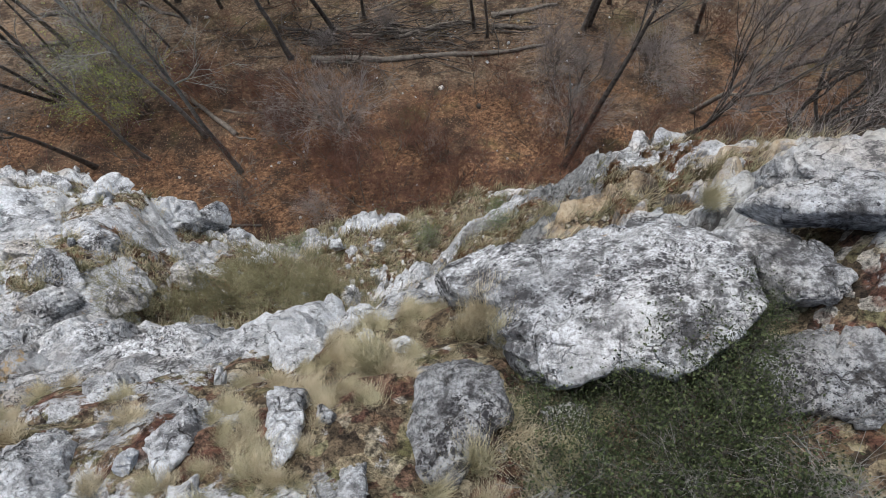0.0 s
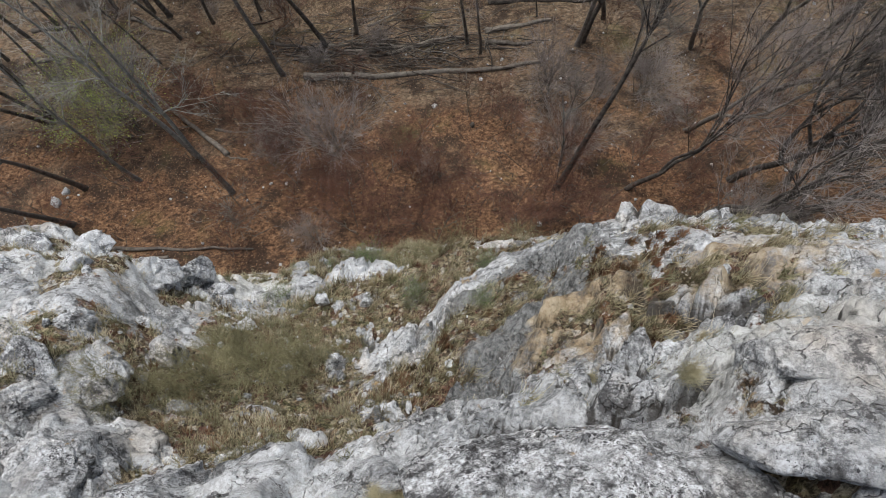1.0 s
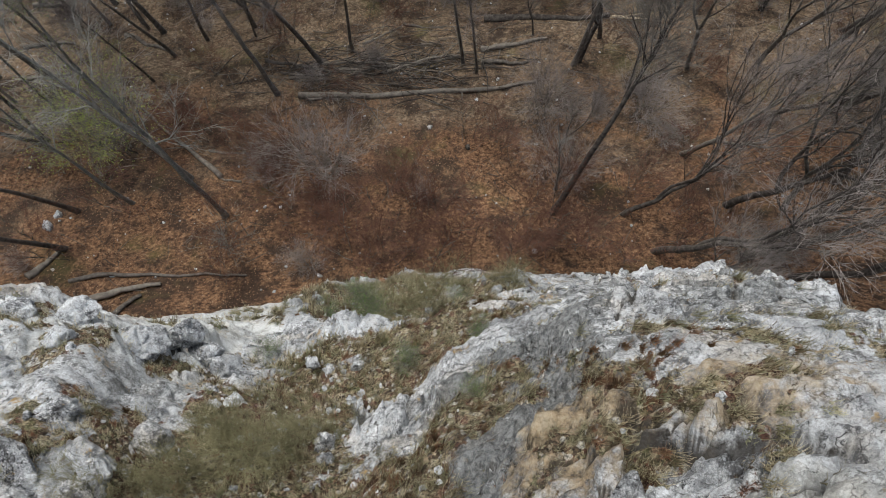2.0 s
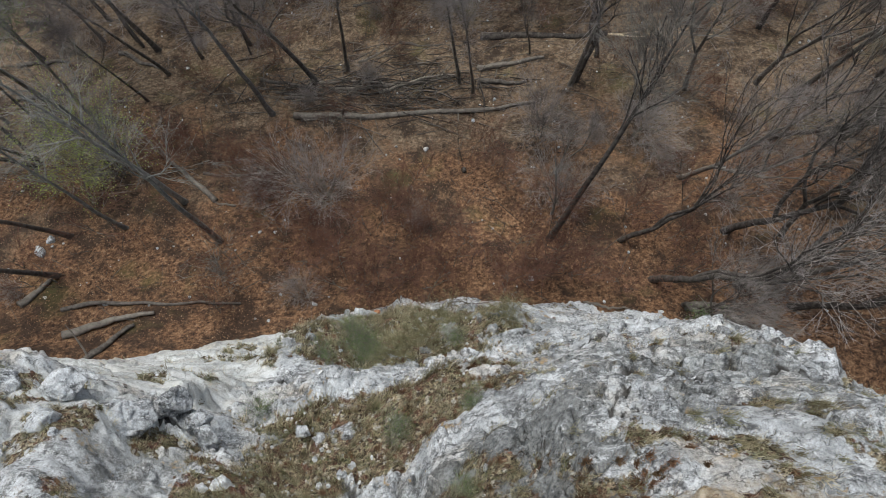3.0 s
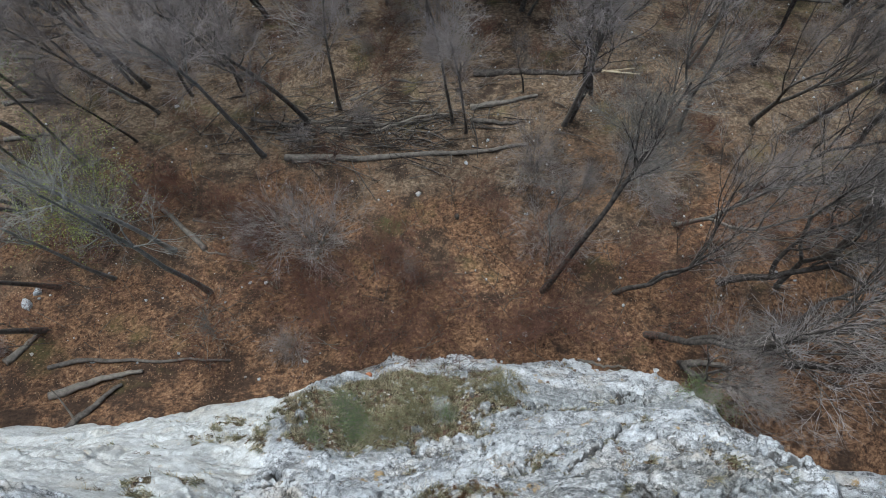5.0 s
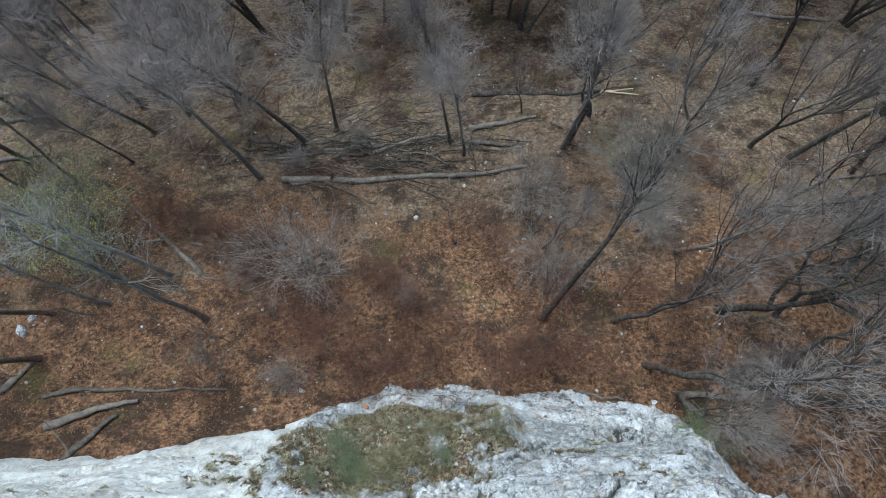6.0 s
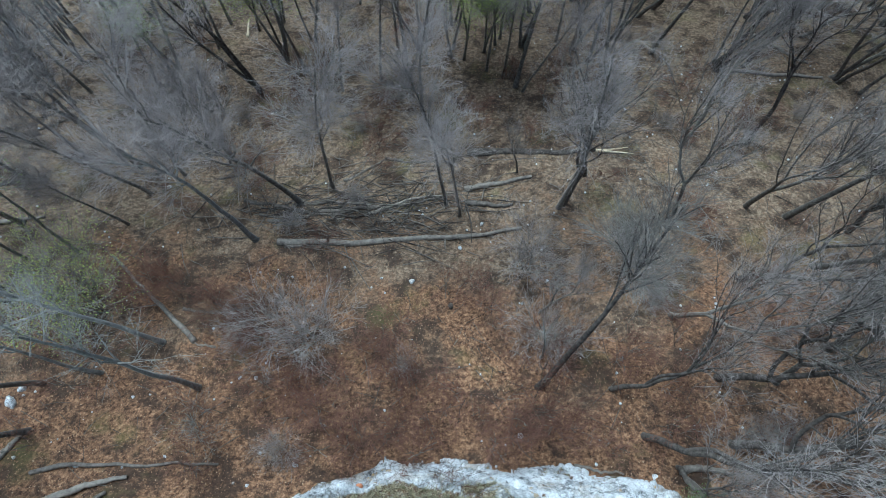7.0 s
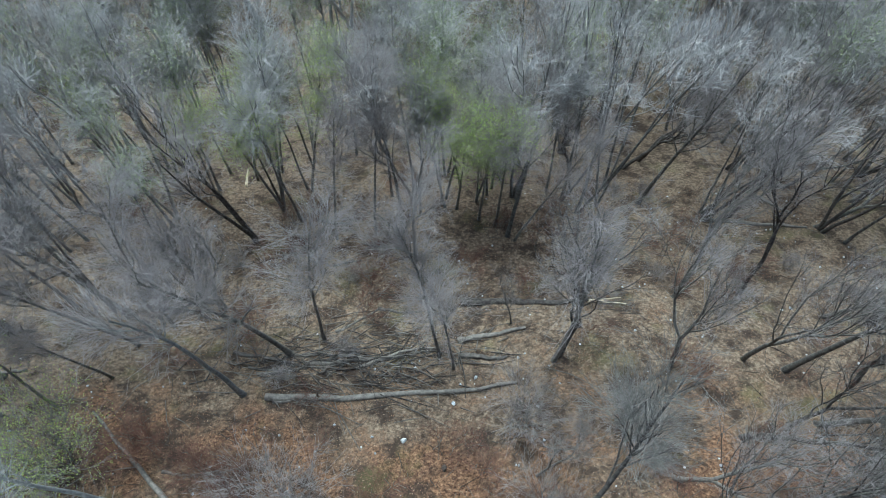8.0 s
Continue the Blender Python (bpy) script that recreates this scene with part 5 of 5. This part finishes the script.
low = zf < 39.6
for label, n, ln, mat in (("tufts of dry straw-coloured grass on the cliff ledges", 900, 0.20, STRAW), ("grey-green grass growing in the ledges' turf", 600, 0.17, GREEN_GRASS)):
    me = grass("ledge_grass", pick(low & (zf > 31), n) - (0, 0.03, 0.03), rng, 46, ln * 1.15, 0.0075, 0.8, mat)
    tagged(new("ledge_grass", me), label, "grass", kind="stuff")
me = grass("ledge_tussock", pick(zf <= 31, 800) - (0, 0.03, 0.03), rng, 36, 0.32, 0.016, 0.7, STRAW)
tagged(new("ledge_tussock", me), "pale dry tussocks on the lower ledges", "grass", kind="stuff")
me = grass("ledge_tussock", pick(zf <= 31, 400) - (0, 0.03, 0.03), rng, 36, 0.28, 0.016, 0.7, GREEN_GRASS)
tagged(new("ledge_tussock", me), "grey-green tussocks on the lower ledges", "grass", kind="stuff")
# tufts rooted in the cracks of the bare ribs
crack_w = cell_dx * cell_dz * (mid < -0.12) * (np.abs(xf - 4.0) < 4.6) * (zf > 27) * (zf < 39.5)
at = verts[rng.choice(len(verts), 330, False, crack_w / crack_w.sum())]
for label, share, mat in (("dry tufts rooted in cracks of the bare stone", at[:220], STRAW), ("green-grey tufts rooted in cracks of the stone", at[220:], GREEN_GRASS)):
    me = grass("crack_tufts", share - (0, 0.02, 0.02), rng, 60, 0.2, 0.0085, 0.7, mat)
    tagged(new("crack_tufts", me), label, "grass", kind="stuff")
# low russet plants and small stones in the turf
RUSSET = grass_material("russet_herb", (0.06, 0.03, 0.02), (0.16, 0.065, 0.045), (0.24, 0.12, 0.08))
me = grass("russet_plants", pick((zf < 39) & (xf > -5) & (xf < 4.5), 420) - (0, 0.02, 0.02), rng, 70, 0.13, 0.013, 0.9, RUSSET)
tagged(new("russet_plants", me), "low russet-brown plants in the cliff's turf", "plants", kind="stuff")
patch_w = cell_dx * cell_dz * np.maximum(zone(2.35, 36.7, 0.5, 0.35), np.maximum(0.6 * zone(-0.6, 35.6, 0.7, 0.6), 0.5 * zone(1.2, 30.9, 0.5, 0.6)))
me = grass("russet_plants", verts[rng.choice(len(verts), 160, False, patch_w / patch_w.sum())] - (0, 0.02, 0.02), rng, 90, 0.11, 0.012, 0.9, RUSSET)
tagged(new("russet_plants", me), "low russet-brown plants in the cliff's turf", "plants", kind="stuff")
pile = Pile()
for k, at in enumerate(pick((zf < 40.5) & (zf > 20), 520)):
    n = 0.014 + 0.045 * rng.uniform() ** 2
    pile.add(ICO3[0] * (1 + 0.35 * np.sign(gnoise(ICO3[0] * 1.7 + 5 * k))[:, None] * rng.uniform(0.2, 1)) * n * rng.uniform(0.5, 1.4, 3) + at + (0, 0.02, 0.02), ICO3[1])
tagged(new("turf_stones", pile.mesh("turf_stones", WHITE_STONE, False)), "small white stones strewn over the cliff's turf", "stones", kind="stuff")
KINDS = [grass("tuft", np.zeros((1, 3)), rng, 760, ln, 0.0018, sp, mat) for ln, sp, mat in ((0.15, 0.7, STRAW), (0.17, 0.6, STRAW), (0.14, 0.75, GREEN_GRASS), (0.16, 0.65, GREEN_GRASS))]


def tuft(x, y, z, k, s=1.0):
    ob = new("grass_tuft", KINDS[k % 4])
    ob.matrix_basis = pose(x, y, z, random.uniform(-18, 6), random.uniform(-10, 10), random.uniform(-35, 35))
    ob.scale = (s, s, s)
    return tagged(ob, "tuft of dry grass, straw-coloured over a greyer root" if k % 4 < 2 else "tuft of grey-green grass with dry tips", "grass", "grass tufts on the brow")


CLEAR = ((0.07, -0.22, 0.24), (-1.62, -0.46, 0.2), (-1.06, -0.29, 0.12), (-0.62, -0.23, 0.12), (-0.30, -0.43, 0.09), (-1.9, 0.08, 0.3), (-1.15, 0.12, 0.24), (-0.85, 0.12, 0.2), (0.8, 0.3, 0.5), (-1.72, -0.12, 0.12), (-0.93, -0.48, 0.08))
random.seed(4)
for k, (x, y, z) in enumerate(pick((zf > 39.7) & (xf < 0.7) & (xf > -2.6), 420)):
    if any((x - a) ** 2 + (y - b) ** 2 < r * r for a, b, r in CLEAR):
        continue
    tuft(x, y - 0.02, z - 0.02, k, random.uniform(0.45, 1.0))
for k, (x, y, z, s) in enumerate(((0.24, 0.26, 40.72, 1.25), (0.14, 0.20, 40.7, 1.2), (0.30, 0.14, 40.95, 1.1), (-0.28, 0.02, 40.85, 1.2), (-0.2, -0.05, 40.9, 1.0), (0.3, -0.28, 41.45, 1.2), (0.48, -0.33, 41.5, 1.1), (0.15, -0.35, 41.4, 1.0),
                                  (1.33, 0.33, 41.45, 0.5), (1.55, 0.62, 41.3, 0.7), (1.46, 0.95, 40.7, 0.9), (1.62, 1.0, 40.6, 1.0), (1.05, 0.75, 40.4, 0.8), (2.0, 1.2, 40.2, 1.0), (-0.5, 0.1, 40.3, 1.0), (-0.42, 0.2, 40.1, 1.1), (1.6, -0.12, 41.9, 0.6))):
    tuft(x, y, z if k < 3 else min(z, on_cliff(x, y) + 0.15), k, s)


def cliff_shrub(kind, x, y, z, s, label):
    ob = thing("cliff_shrub", pose(x, y, z, -12, 0, random.uniform(0, 360)), label, "shrub", "shrubs of the cliff")
    ob.scale = (s, s, s)
    part("trunk", TREES[kind][0], ob)
    part("crown", TREES[kind][1], ob)
    if len(TREES[kind]) > 2:
        part("foliage", TREES[kind][2], ob)


for x, y, s in ((1.14, -0.30, 0.15), (1.30, -0.36, 0.14), (0.45, -0.42, 0.12), (0.9, -0.42, 0.12)):
    cliff_shrub("dry", x, y, on_cliff(x, y), s, "tangle of dry pale leafless twigs")
DULL, WIRY, FRESH = "low dark-green shrub with bare grey stems", "wiry olive-coloured shrub filling the turf gully", "small fresh-green shrub on a rock ledge"
for x, y, z, s in ((0.5, -0.15, 41.3, 0.09), (0.7, -0.1, 41.3, 0.09), (0.9, -0.1, 41.4, 0.10), (1.15, 0.0, 41.4, 0.10), (1.3, 0.1, 41.4, 0.08), (0.6, -0.5, 41.4, 0.12), (1.0, -0.52, 41.5, 0.12), (0.55, -0.40, 41.35, 0.10), (0.75, -0.42, 41.4, 0.11), (0.95, -0.36, 41.45, 0.11), (0.85, -0.24, 41.4, 0.10), (1.1, -0.30, 41.5, 0.10), (1.05, -0.15, 41.45, 0.08), (1.22, 0.14, 41.35, 0.06), (1.35, 0.24, 41.25, 0.06), (1.2, -0.44, 41.5, 0.11), (0.65, -0.28, 41.35, 0.09)):
    cliff_shrub("brow", x, y, on_cliff(x, y) - 0.03, s * 1.25, DULL)
for x, y, z, s in ((-2.8, 0.85, 33.3, 0.3), (-2.3, 1.0, 33.2, 0.3), (-1.8, 1.1, 33.0, 0.28), (-2.6, 1.2, 32.9, 0.3), (-2.1, 1.35, 32.6, 0.28), (-3.4, 0.9, 33.8, 0.25), (-3.8, 0.95, 34.2, 0.25), (-1.5, 1.3, 32.7, 0.25), (-2.9, 1.45, 32.6, 0.25)):
    cliff_shrub("wiry", x, y, on_cliff(x, y), s, WIRY)
for x, y, z, s in ((-2.0, 4.0, 22.2, 0.32), (9.8, 4.5, 21.8, 0.4), (-2.3, 4.6, 21.9, 0.2), (-1.6, 3.8, 22.4, 0.2), (0.9, 4.4, 22.6, 0.15), (-2.9, 3.9, 22.3, 0.15), (1.0, 2.9, 31.6, 0.1), (-0.3, 2.4, 31, 0.12), (0.8, 1.9, 34, 0.1), (-3.2, 2.6, 28, 0.14)):
    cliff_shrub("ledgebush", x, y, on_cliff(x, y), s * 1.25, FRESH)
for x, y, z, s in ((-0.5, 4.0, 22.4, 0.36), (0.4, 5.0, 22.0, 0.4), (-0.1, 4.5, 22.2, 0.3), (2.8, 5.0, 22.0, 0.3)):
    cliff_shrub("wiry", x, y, on_cliff(x, y), s * 1.4, "dry olive-brown shrub on a turf ledge")

# ---- leaf litter ----
rng = np.random.RandomState(77)
lx, ly = rng.uniform(-22, 28, 120000), 4.5 + 30 * rng.uniform(0, 1, 120000) ** 1.15
at = np.stack([lx, ly, lumpy(lx, ly) + 0.03], -1)
at = at[fbm(at * (0.45, 0.45, 0), 4) + rng.uniform(-0.35, 0.35, len(at)) > -0.08]
tagged(new("leaf_litter", leaves_at("leaf_litter", at, rng, DEAD_LEAF, 0.07, 0.6)), "rust-brown and tan dead leaves scattered over the slope", "leaves", kind="stuff")


# ---- sticks and brushwood ----
def sticks(n, x0, x1, y0, y1, length, radius, lift, seed, heap=False):
    r = np.random.RandomState(seed)
    if heap:
        x, y = r.normal((x0 + x1) / 2, (x1 - x0) / 4, n), r.normal((y0 + y1) / 2, (y1 - y0) / 4, n)
    else:
        x, y = r.uniform(x0, x1, n), r.uniform(y0, y1, n)
    a, ln = r.normal(0, 0.6 if heap else 1.0, n), r.uniform(*length, n)
    x2, y2 = x + np.cos(a) * ln, y + np.sin(a) * ln
    S = np.stack([x, y, lumpy(x, y) + 0.03 + r.uniform(0, lift, n)], -1)
    E = np.stack([x2, y2, lumpy(x2, y2) + 0.03 + r.uniform(0, lift, n)], -1)
    M = (S + E) / 2 + r.normal(0, 0.05, (n, 3)) * ln[:, None]
    v, f = tubes(np.stack([S, M, E], 1), r.uniform(*radius, n)[:, None] * np.array([1, 0.8, 0.4]), 4)
    return v, f


for name, label, mat, args in (
    ("brushwood", "heap of dark brushwood and broken branches on the slope", DARK_BARK, (150, -11, 4, 16.4, 20.4, (0.8, 3.0), (0.014, 0.045), 0.35, 1, True)),
    ("brushwood", "grey broken sticks lying over the dead leaves", DEADWOOD, (240, -12, 6, 15.6, 22.4, (0.8, 3.0), (0.013, 0.04), 0.3, 2, True)),
    ("fallen_sticks", "thin dark sticks strewn over the forest floor", DARK_BARK, (900, -24, 28, 6, 33, (0.4, 1.5), (0.008, 0.02), 0.08, 3)),
    ("fallen_sticks", "thin grey sticks strewn over the forest floor", DEADWOOD, (700, -24, 30, 6, 34, (0.4, 1.8), (0.007, 0.022), 0.1, 4)),
):
    v, f = sticks(*args)
    tagged(new(name, mesh_from(name, v, f, mat)), label, "sticks", kind="stuff")
# small pale stones through the leaves
rng = np.random.RandomState(9)
pile = Pile()
v0, f0 = ICO3
few = bmesh.new()
bmesh.ops.create_icosphere(few, subdivisions=1, radius=1.0)
v1, f1 = np.array([v.co[:] for v in few.verts]), np.array([[v.index for v in f.verts] for f in few.faces])
few.free()
for i in range(420):
    x, y = rng.uniform(-24, 30), 5 + 28 * rng.uniform(0, 1)
    s = rng.uniform(0.025, 0.09)
    pile.add(v1 * rng.uniform(0.6, 1.2, v1.shape) * s + (x, y, foot(x, y) + 0.3 * s), f1)
tagged(new("small_stones", pile.mesh("small_stones", BOULDER)), "small pale stones among the dead leaves", "stones", kind="stuff")
